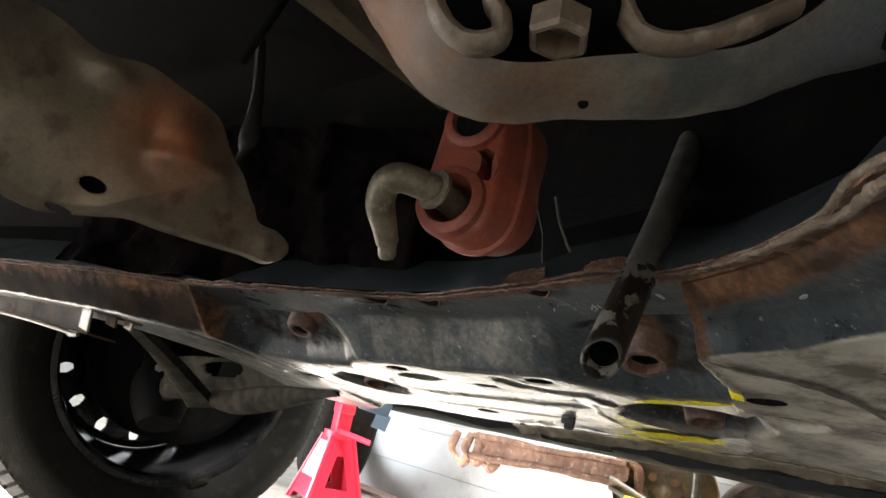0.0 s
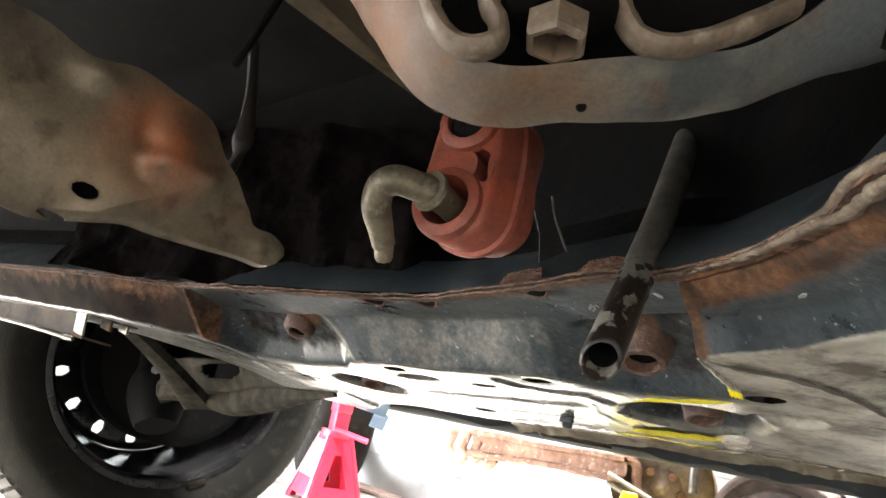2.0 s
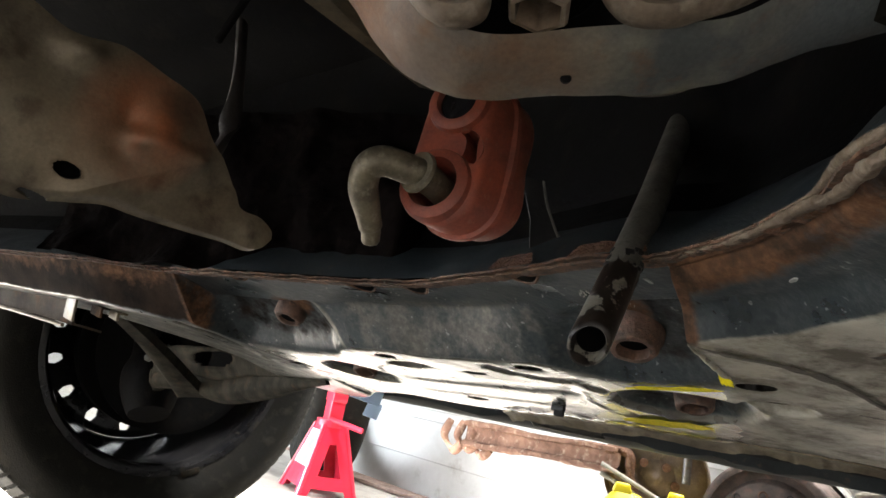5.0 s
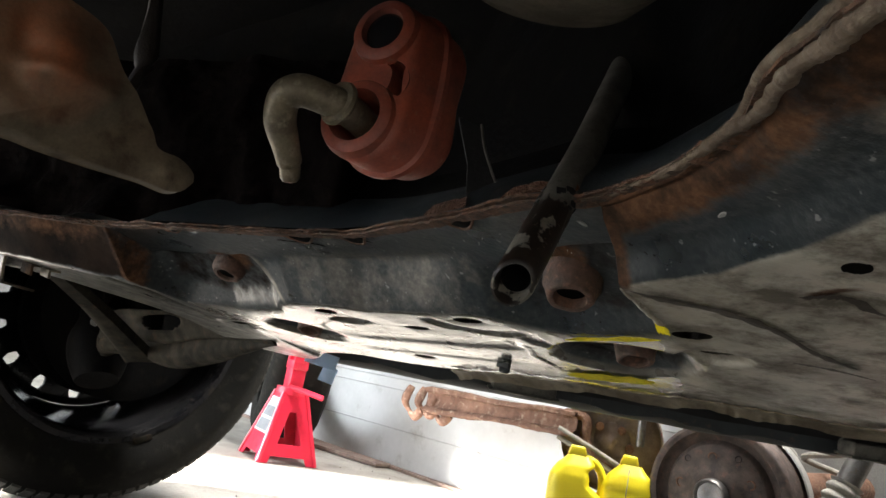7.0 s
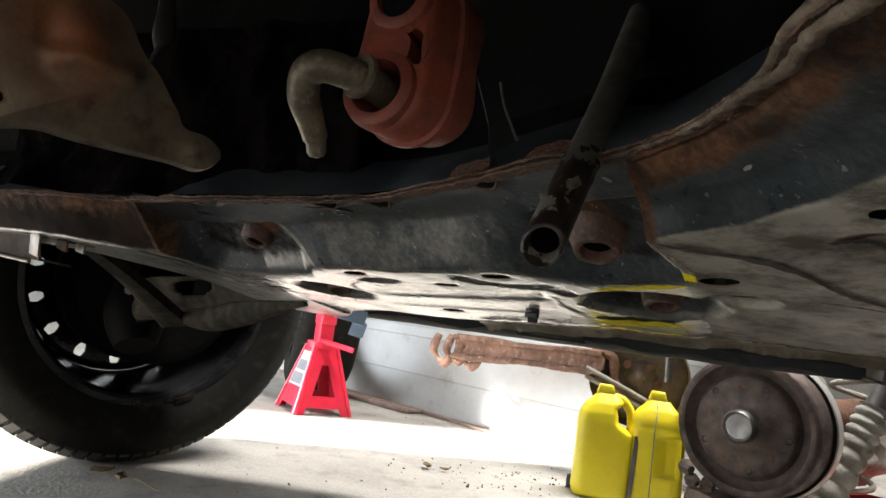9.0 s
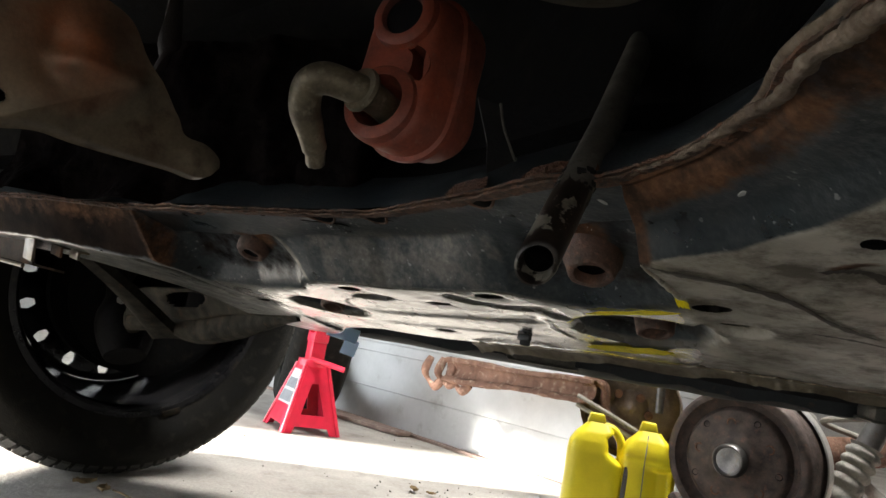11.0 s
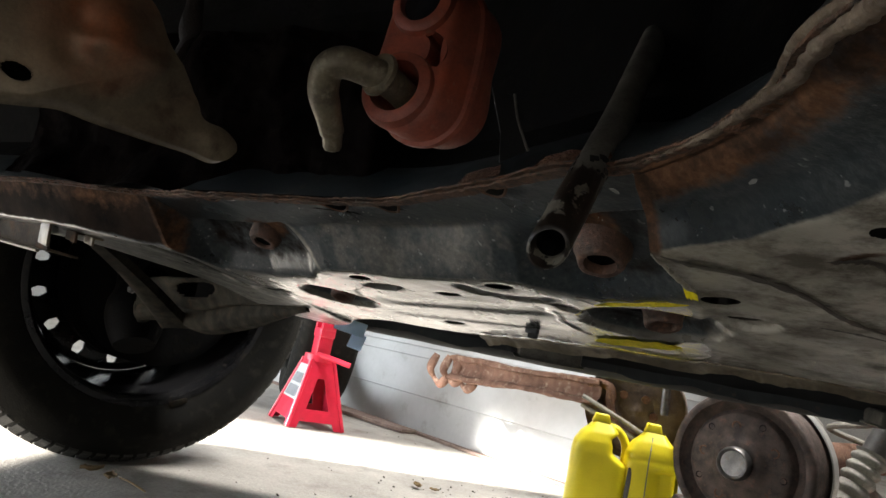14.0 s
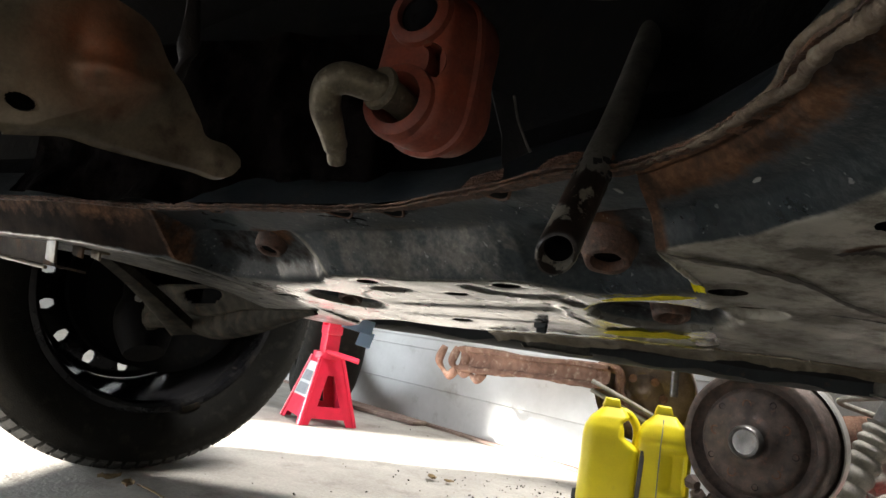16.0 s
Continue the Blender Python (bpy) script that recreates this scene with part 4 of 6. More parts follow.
def exhaust_hanger():
    """Faded red rubber hanger with two bores and a crescent window, its bent rod and the body rod behind."""
    low, high = Vector((0.006, 0.300, 0.3705)), Vector((0.010, 0.306, 0.403))
    deep = Vector((0.40, 0.91, -0.06)).normalized()
    up = (high - low)
    up = (up - deep * up.dot(deep))
    span = up.length
    up.normalize()
    side = deep.cross(up).normalized()
    if side.x < 0:
        side = -side
    discs = [(0.0, 0.0, 0.0145), (span, 0.001, 0.0138), (span * 0.55, 0.004, 0.0125), (-0.001, 0.003, 0.0138)]
    centre = low + up * span * 0.5 + side * 0.005
    outline = []
    n = 72
    c2 = Vector((0.005, span * 0.5))
    cloud = [Vector((q + rad * math.cos(t), p + rad * math.sin(t))) for p, q, rad in discs for t in (2 * math.pi * k / 48 for k in range(48))]
    hull = []
    for k in range(144):
        d = Vector((math.cos(2 * math.pi * k / 144), math.sin(2 * math.pi * k / 144)))
        hull.append(max(cloud, key=lambda v: v.dot(d)) - c2)
    for k in range(n):
        a = 2 * math.pi * k / n
        d = Vector((math.cos(a), math.sin(a)))
        r = 1.0
        for h in range(144):
            e = Vector((math.cos(2 * math.pi * h / 144), math.sin(2 * math.pi * h / 144)))
            if e.dot(d) > 0.05:
                r = min(r, hull[h].dot(e) / e.dot(d))
        outline.append((d, r))
    rs = [r for _, r in outline]
    for _ in range(3):
        rs = [(rs[k - 1] + 2 * rs[k] + rs[(k + 1) % n]) / 4 for k in range(n)]

    def ring(depth, grow):
        depth *= 0.72
        lean = (side * 0.42 + up * 0.05) * max(0.0, depth - 0.003)
        grow -= 0.10 * max(0.0, depth - 0.006)
        return [centre + deep * depth + lean + (side * d.x + up * d.y) * (r + grow) for (d, _), r in zip(outline, rs)]

    skin = [(0.0, -0.0042), (0.0006, -0.0026), (0.0020, -0.0010), (0.0045, -0.0002), (0.014, 0.0004), (0.0155, 0.0006), (0.0165, 0.0022), (0.019, 0.0024), (0.020, 0.0008), (0.031, 0.0), (0.034, -0.0015), (0.035, -0.005)]
    bm = grid_mesh([ring(*p) for p in skin], closed=True)
    bm.verts.ensure_lookup_table()
    bm.faces.new(bm.verts[-n:])
    front = [v for v in bm.verts[:n]]
    loops = [[bm.edges.get((front[i], front[(i + 1) % n])) for i in range(n)]]
    holes = []
    for c, r in ((low, 0.0088), (high + side * 0.001, 0.0075)):
        holes.append([c + (side * math.cos(a) + up * math.sin(a)) * r for a in (2 * math.pi * k / 32 for k in range(32))])
    mid = low + up * span * 0.50 + side * 0.0035
    crescent = []
    for k in range(18):
        a = radians(-38 + 120 * k / 17)
        crescent.append(mid + side * (0.0115 * math.cos(a)) + up * (0.0088 * math.sin(a) - 0.002))
    for k in range(18):
        a = radians(88 - 150 * k / 17)
        crescent.append(mid + side * (0.0015 + 0.0030 * math.cos(a)) + up * (0.0055 * math.sin(a) - 0.0015))
    flat = lambda p: p + deep * deep.dot(ring(0, 0)[0] - p)
    edges = loops[0]
    for h in (*holes, crescent):
        vs = [bm.verts.new(flat(p)) for p in h]
        es = [bm.edges.new((vs[i], vs[(i + 1) % len(vs)])) for i in range(len(vs))]
        edges = edges + es
        back = [bm.verts.new(v.co + deep * 0.024) for v in vs]
        for i in range(len(vs)):
            bm.faces.new((vs[i], vs[(i + 1) % len(vs)], back[(i + 1) % len(vs)], back[i]))
    bmesh.ops.triangle_fill(bm, use_beauty=True, edges=edges)
    bmesh.ops.recalc_face_normals(bm, faces=bm.faces[:])
    hanger = part("exhaust_hanger", smoothed(bm, 35), REDRUBBER, car, "faded red rubber exhaust hanger")
    part("plug", smoothed(turned([(0.0, 0.0078), (-0.001, 0.0070), (-0.0015, 0.004), (-0.0012, 0.0)], flat(high + side * 0.001) - deep * 0.0004, deep, 28)), RIM, hanger, "black plug deep in the upper bore")
    # raised collars round the bores
    for c, r in ((low, 0.0122), (high + side * 0.001, 0.0105)):
        bm = turned([(0.001, r + 0.002), (-0.0022, r + 0.0012), (-0.0034, r - 0.0005), (-0.0034, r - 0.0025), (0.0, r - 0.0036), (0.02, r - 0.0040)], flat(c), deep, 36)
        part("collar", smoothed(bm), REDRUBBER, hanger)
    pts = [low + deep * 0.03, low + deep * 0.008, low - deep * 0.006 - side * 0.001, Vector((-0.005, 0.291, 0.3720)), Vector((-0.0122, 0.289, 0.3722)), Vector((-0.0170, 0.2905, 0.3695)), Vector((-0.0182, 0.295, 0.3635)), Vector((-0.0160, 0.300, 0.3570)), Vector((-0.0138, 0.306, 0.3505))]
    bm = sweep(pts, lambda f: 0.0054 - 0.0010 * smoothstep(f, 0.75, 0.95) - 0.0016 * smoothstep(f, 0.96, 1.0), 80, 18, up=(0.3, 1, 0.1))
    rod = part("hanger_rod", smoothed(bm), ROD, car, "bent tarnished steel hanger rod")
    bm = turned([(0, 0.005), (0.0, 0.0073), (0.0012, 0.0078), (0.0024, 0.0073), (0.0024, 0.005)], low - deep * 0.009 - side * 0.0015, -deep + side * -0.25, 28)
    part("rod_bead", smoothed(bm), ROD, rod, "raised bead on the rod")
    bm = turned([(0, 0.0030), (0, 0.0036), (0.004, 0.0034), (0.0055, 0.0024), (0.006, 0.0)], (-0.0142, 0.3050, 0.3515), (0.1, 0.35, -0.9), 16)
    part("rod_tip", smoothed(bm), ROD, rod)
    # dark gusset of the body behind the hanger, with a thin pale edge, and rust at its feet
    part("gusset", smoothed(prism([(0.0365, 0.367, 0.405), (0.0440, 0.367, 0.385), (0.0465, 0.367, 0.366), (0.0640, 0.367, 0.3705), (0.0535, 0.367, 0.386), (0.0475, 0.367, 0.402)], (0.0, 0.004, 0))), BLACK, car, "dark body gusset behind the hanger")
    part("gusset_edge", smoothed(sweep([(0.0470, 0.3662, 0.4030), (0.0500, 0.3662, 0.393), (0.0535, 0.3662, 0.3855), (0.0585, 0.3662, 0.3765), (0.0645, 0.3662, 0.3710)], 0.0006, 40, 8)), TUBE, car, "thin worn edge of the gusset")
    for s0, s1, tall in ((0.068, 0.096, 0.0075), (0.116, 0.150, 0.0065)):
        rows = []
        for k in range(30):
            at = s0 + (s1 - s0) * k / 29
            top = tall * (0.85 + 0.2 * noise.noise((k * 0.15, s0 * 90, 0))) * min(1.0, 0.2 + min(k, 29 - k) / 4)
            base = sw(at, interp(at, SEAM_S, SEAM_W) - 0.0012, interp(at, *SEAM_Z) + 0.002)
            rows.append([base + V * 0.6 * top * f + Vector((0, 0, top * f)) for f in (0, 0.35, 0.7, 1)])
        part("rust_patch", smoothed(grid_mesh(rows)), RUST, car, "rust-brown patch above the flange")


exhaust_hanger()


def heat_plate():
    """A stained pressed plate that tapers to a rounded tongue, with a punched hole and a dented fold."""
    upper = [(-0.165, 0.243, 0.405), (-0.142, 0.269, 0.403), (-0.130, 0.283, 0.398), (-0.119, 0.295, 0.402), (-0.108, 0.307, 0.399), (-0.098, 0.320, 0.395), (-0.091, 0.328, 0.382), (-0.080, 0.341, 0.369), (-0.076, 0.345, 0.361), (-0.070, 0.352, 0.360), (-0.0655, 0.3575, 0.3565), (-0.0645, 0.3585, 0.353)]
    lower = [(-0.155, 0.254, 0.346), (-0.143, 0.268, 0.341), (-0.136, 0.276, 0.338), (-0.129, 0.284, 0.337), (-0.118, 0.296, 0.341), (-0.110, 0.305, 0.344), (-0.101, 0.316, 0.344), (-0.088, 0.331, 0.3445), (-0.078, 0.342, 0.345), (-0.071, 0.351, 0.3445), (-0.067, 0.3555, 0.3470), (-0.0645, 0.3585, 0.3525)]
    n, m = 300, 170
    a, b = curve_points(upper, n), curve_points(lower, n)
    toward = Vector((1.15, -1, 0)).normalized()
    rows = []
    for i in range(n):
        row = []
        for j in range(m):
            f = j / (m - 1)
            p = a[i].lerp(b[i], f)
            q = Vector((p.x, p.z))
            h = 0.0045 * math.exp(-((q - Vector((-0.106, 0.379))).length / 0.010) ** 2)
            h += 0.0042 * math.exp(-((q - Vector((-0.127, 0.393))).length / 0.006) ** 2)
            h -= 0.004 * math.exp(-(((p.x + 0.112) / 0.004) ** 2 + ((p.z - 0.376) / 0.012) ** 2))
            h += 0.0036 * math.exp(-((p.z - 0.3705 - 0.05 * (p.x + 0.105)) / 0.0048) ** 2) * smoothstep(p.x, -0.118, -0.108) * (1 - smoothstep(p.x, -0.095, -0.088))
            fold = 0.3425 + (p.x + 0.120) * 1.05
            h -= 0.45 * max(0.0, min(fold - p.z, 0.014)) * smoothstep(p.x, -0.124, -0.116)
            h += 0.003 * math.exp(-((q - Vector((-0.071, 0.354))).length / 0.006) ** 2)
            h += 0.0006 * noise.noise((p.x * 60, p.z * 60, 0))
            h -= 0.0075 * smoothstep(0.372 - p.z, 0.0, 0.034) * (1 - smoothstep(p.x, -0.126, -0.104))
            curl = 0.004 * smoothstep(f, 0.93, 1.0)
            row.append(p + toward * h - toward * curl)
        rows.append(row)
    bm = grid_mesh(rows)
    hole = Vector((-0.1245, 0.351))
    hole2 = Vector((-0.1335, 0.3395))
    for centre, rx, rz in ((hole, 0.0034, 0.0027), (hole2, 0.0026, 0.0011)):
        near = [v for v in bm.verts if ((v.co.x - centre.x) / rx) ** 2 + ((v.co.z - centre.y) / rz) ** 2 < 1]
        for v in bm.verts:
            e = math.sqrt(((v.co.x - centre.x) / rx) ** 2 + ((v.co.z - centre.y) / rz) ** 2)
            if 1 <= e < 1.5:
                v.co.x = centre.x + (v.co.x - centre.x) / e * (1 + (e - 1) * 0.7)
                v.co.z = centre.y + (v.co.z - centre.y) / e * (1 + (e - 1) * 0.7)
        bmesh.ops.delete(bm, geom=near, context="VERTS")
    thick(bm, 0.0016)
    plate = part("shield_plate", smoothed(bm, 50), PLATE, car, "stained galvanised shield plate with a punched hole")
    # Added black sheet behind the plate, so the punched hole shows as shade.
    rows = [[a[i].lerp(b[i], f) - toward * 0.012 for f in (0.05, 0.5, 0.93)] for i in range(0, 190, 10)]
    part("hole_backing", grid_mesh(rows), SHADEBLACK, car, "dark panel behind the plate")
    part("edge_strip", smoothed(sweep([(-0.100, 0.342, 0.445), (-0.094, 0.342, 0.414), (-0.0925, 0.341, 0.392), (-0.095, 0.340, 0.378)], 0.0046, 40, 10, flat=0.5)), FLAKE, car, "brown edge of a sheet behind the plate")
    part("brake_line", smoothed(sweep([(-0.045, 0.25, 0.44), (-0.053, 0.25, 0.412), (-0.060, 0.25, 0.390), (-0.0615, 0.251, 0.3875)], 0.0013, 30, 10)), SHADEBLACK, car, "thin dark line")


heat_plate()


def insulation():
    """Crusted dark lumps along the tunnel wall."""
    rows = []
    for i in range(200):
        x = -0.30 + 0.34 * i / 199
        row = []
        for j in range(110):
            z = 0.350 + 0.13 * j / 109
            y = 0.455 - 0.35 * (x + 0.05) + 0.3 * (z - 0.35)
            y -= 0.018 * noise.noise((x * 20, z * 20, 0)) + 0.007 * noise.noise((x * 42, z * 42, 4)) + 0.003 * abs(noise.noise((x * 60, z * 40, 7))) + 0.0012 * noise.noise((x * 170, z * 150, 9))
            y += 0.25 * smoothstep(x, -0.03, 0.04)
            row.append((x, y, z))
        rows.append(row)
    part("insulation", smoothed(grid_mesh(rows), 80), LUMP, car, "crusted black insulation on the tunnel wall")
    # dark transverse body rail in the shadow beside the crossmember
    part("tunnel_side", smoothed(sweep([(0.10, 0.60, 0.45), (0.19, 0.53, 0.445), (0.30, 0.44, 0.445), (0.42, 0.30, 0.45)], 0.055, 40, 16, flat=0.7)), SHADEBLACK, car, "dark rounded body rail")


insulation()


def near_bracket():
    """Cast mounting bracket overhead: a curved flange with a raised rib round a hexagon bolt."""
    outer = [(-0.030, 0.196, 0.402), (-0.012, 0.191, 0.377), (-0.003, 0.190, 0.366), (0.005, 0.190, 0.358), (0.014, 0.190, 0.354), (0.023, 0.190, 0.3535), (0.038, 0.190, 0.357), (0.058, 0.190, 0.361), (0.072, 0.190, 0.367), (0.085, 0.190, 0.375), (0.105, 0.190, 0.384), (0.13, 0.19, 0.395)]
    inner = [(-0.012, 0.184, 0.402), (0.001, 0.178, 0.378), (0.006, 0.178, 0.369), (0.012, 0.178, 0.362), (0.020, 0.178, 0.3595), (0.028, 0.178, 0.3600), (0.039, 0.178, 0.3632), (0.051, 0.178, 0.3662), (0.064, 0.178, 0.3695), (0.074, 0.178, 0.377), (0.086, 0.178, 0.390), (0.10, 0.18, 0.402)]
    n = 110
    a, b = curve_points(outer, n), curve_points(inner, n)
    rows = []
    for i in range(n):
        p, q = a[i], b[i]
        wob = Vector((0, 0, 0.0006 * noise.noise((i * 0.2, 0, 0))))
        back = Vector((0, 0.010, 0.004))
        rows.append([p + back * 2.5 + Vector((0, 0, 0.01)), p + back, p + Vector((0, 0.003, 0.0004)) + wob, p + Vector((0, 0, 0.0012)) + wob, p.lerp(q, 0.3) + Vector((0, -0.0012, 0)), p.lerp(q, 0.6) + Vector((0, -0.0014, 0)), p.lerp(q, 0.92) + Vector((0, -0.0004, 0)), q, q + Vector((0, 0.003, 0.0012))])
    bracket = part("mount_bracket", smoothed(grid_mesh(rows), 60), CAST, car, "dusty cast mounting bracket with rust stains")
    # The surfaces behind the rim are black to paint the shadow gap there.
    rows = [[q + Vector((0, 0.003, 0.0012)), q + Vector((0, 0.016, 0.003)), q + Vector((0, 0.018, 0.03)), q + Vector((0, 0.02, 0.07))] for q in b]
    part("hollow_shade", smoothed(grid_mesh(rows), 60), SHADEBLACK, bracket, "dark hollow behind the bracket's rim")
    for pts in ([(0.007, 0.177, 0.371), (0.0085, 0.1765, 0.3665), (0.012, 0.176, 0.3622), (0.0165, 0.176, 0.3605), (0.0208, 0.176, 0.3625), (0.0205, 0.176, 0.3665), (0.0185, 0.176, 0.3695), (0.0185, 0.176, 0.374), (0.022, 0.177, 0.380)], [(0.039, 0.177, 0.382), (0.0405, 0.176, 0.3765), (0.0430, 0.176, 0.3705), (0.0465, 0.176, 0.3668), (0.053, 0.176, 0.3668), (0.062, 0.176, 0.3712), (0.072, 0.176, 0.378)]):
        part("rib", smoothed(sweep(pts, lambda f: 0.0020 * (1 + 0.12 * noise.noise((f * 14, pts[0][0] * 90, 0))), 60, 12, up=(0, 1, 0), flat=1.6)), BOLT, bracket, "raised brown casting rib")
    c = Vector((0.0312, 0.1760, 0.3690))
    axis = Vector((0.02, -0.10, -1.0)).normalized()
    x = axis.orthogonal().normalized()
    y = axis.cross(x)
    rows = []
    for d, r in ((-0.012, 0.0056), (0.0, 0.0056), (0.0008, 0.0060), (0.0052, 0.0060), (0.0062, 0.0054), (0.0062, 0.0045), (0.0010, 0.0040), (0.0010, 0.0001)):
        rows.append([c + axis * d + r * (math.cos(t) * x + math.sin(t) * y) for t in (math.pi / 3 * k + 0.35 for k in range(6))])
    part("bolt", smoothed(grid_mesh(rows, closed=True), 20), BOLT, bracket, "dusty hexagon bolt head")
    part("washer", smoothed(turned([(-0.002, 0.0105), (0.0, 0.0100), (0.0006, 0.0092), (0.0006, 0.004)], c, axis, 32)), SHADEBLACK, bracket)
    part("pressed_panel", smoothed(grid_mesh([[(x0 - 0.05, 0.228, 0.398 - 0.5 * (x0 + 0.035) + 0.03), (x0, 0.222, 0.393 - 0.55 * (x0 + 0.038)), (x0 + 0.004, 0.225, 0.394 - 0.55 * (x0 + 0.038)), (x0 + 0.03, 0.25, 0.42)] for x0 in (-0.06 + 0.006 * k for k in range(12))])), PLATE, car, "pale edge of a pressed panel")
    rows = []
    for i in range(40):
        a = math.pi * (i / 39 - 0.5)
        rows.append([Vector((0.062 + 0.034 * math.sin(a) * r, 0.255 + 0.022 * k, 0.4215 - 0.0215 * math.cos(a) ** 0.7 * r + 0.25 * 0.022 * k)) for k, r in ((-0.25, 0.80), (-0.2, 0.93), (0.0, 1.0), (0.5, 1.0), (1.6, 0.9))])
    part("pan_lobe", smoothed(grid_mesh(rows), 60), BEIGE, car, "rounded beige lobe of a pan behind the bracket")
    # A black disc paints the shade of a small hole.
    part("pit", smoothed(turned([(0.0, 0.0011), (0.0006, 0.0009), (0.0006, 0.0)], (0.0385, 0.1878, 0.3585), (0, -1, -0.4), 12)), SHADEBLACK, bracket, "small dark pinhole")
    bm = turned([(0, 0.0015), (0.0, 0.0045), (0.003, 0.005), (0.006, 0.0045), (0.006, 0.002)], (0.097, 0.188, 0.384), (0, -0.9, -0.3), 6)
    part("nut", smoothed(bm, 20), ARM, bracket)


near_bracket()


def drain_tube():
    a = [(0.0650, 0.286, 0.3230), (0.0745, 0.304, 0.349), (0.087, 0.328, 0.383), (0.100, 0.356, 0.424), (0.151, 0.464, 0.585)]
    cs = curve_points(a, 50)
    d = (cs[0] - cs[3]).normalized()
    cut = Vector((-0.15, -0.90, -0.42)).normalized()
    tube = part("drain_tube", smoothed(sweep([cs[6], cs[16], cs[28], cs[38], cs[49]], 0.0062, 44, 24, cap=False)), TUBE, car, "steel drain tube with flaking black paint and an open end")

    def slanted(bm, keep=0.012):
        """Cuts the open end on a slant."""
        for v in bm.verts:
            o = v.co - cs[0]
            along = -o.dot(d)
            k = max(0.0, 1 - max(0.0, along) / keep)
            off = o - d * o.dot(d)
            v.co += d * k * (-off.dot(cut) / d.dot(cut))
        return bm

    bm = turned([(-0.034, 0.0048), (-0.02, 0.0048), (-0.0005, 0.0049), (0.0008, 0.0056), (0.0004, 0.0064), (-0.001, 0.0067), (-0.010, 0.0066), (-0.020, 0.00655), (-0.030, 0.0065), (-0.036, 0.0064), (-0.037, 0.0062)], cs[0], d, 40)
    bm.verts.ensure_lookup_table()
    for k in range(40):
        for row in (8, 9, 10):
            v = bm.verts[row * 40 + k]
            v.co += d * -0.010 * noise.noise((k * 0.45, 3, 3))
    part("sleeve", smoothed(slanted(bm), 50), SLEEVE, tube, "flaking black coat round the tube's open end")
    # A black lining paints the shade inside the open end.
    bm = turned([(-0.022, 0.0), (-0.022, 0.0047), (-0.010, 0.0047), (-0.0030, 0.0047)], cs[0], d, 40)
    part("tube_shade", slanted(bm), SHADEBLACK, tube, "dark inside of the tube")
    rng = random.Random(4)
    for k in range(26):
        c = cs[0] - d * (0.034 + 0.012 * rng.random())
        x = d.orthogonal().normalized()
        t = rng.random() * 6.28
        o = Matrix.Rotation(t, 3, d) @ x
        size = 0.0008 + 0.0014 * rng.random()
        bm = block((size * 1.5, size, 0.0004), Matrix.Translation(c + o * 0.0064) @ o.to_track_quat("Z", "Y").to_matrix().to_4x4())
        part("paint_flake", bm, BLACK, tube)


drain_tube()


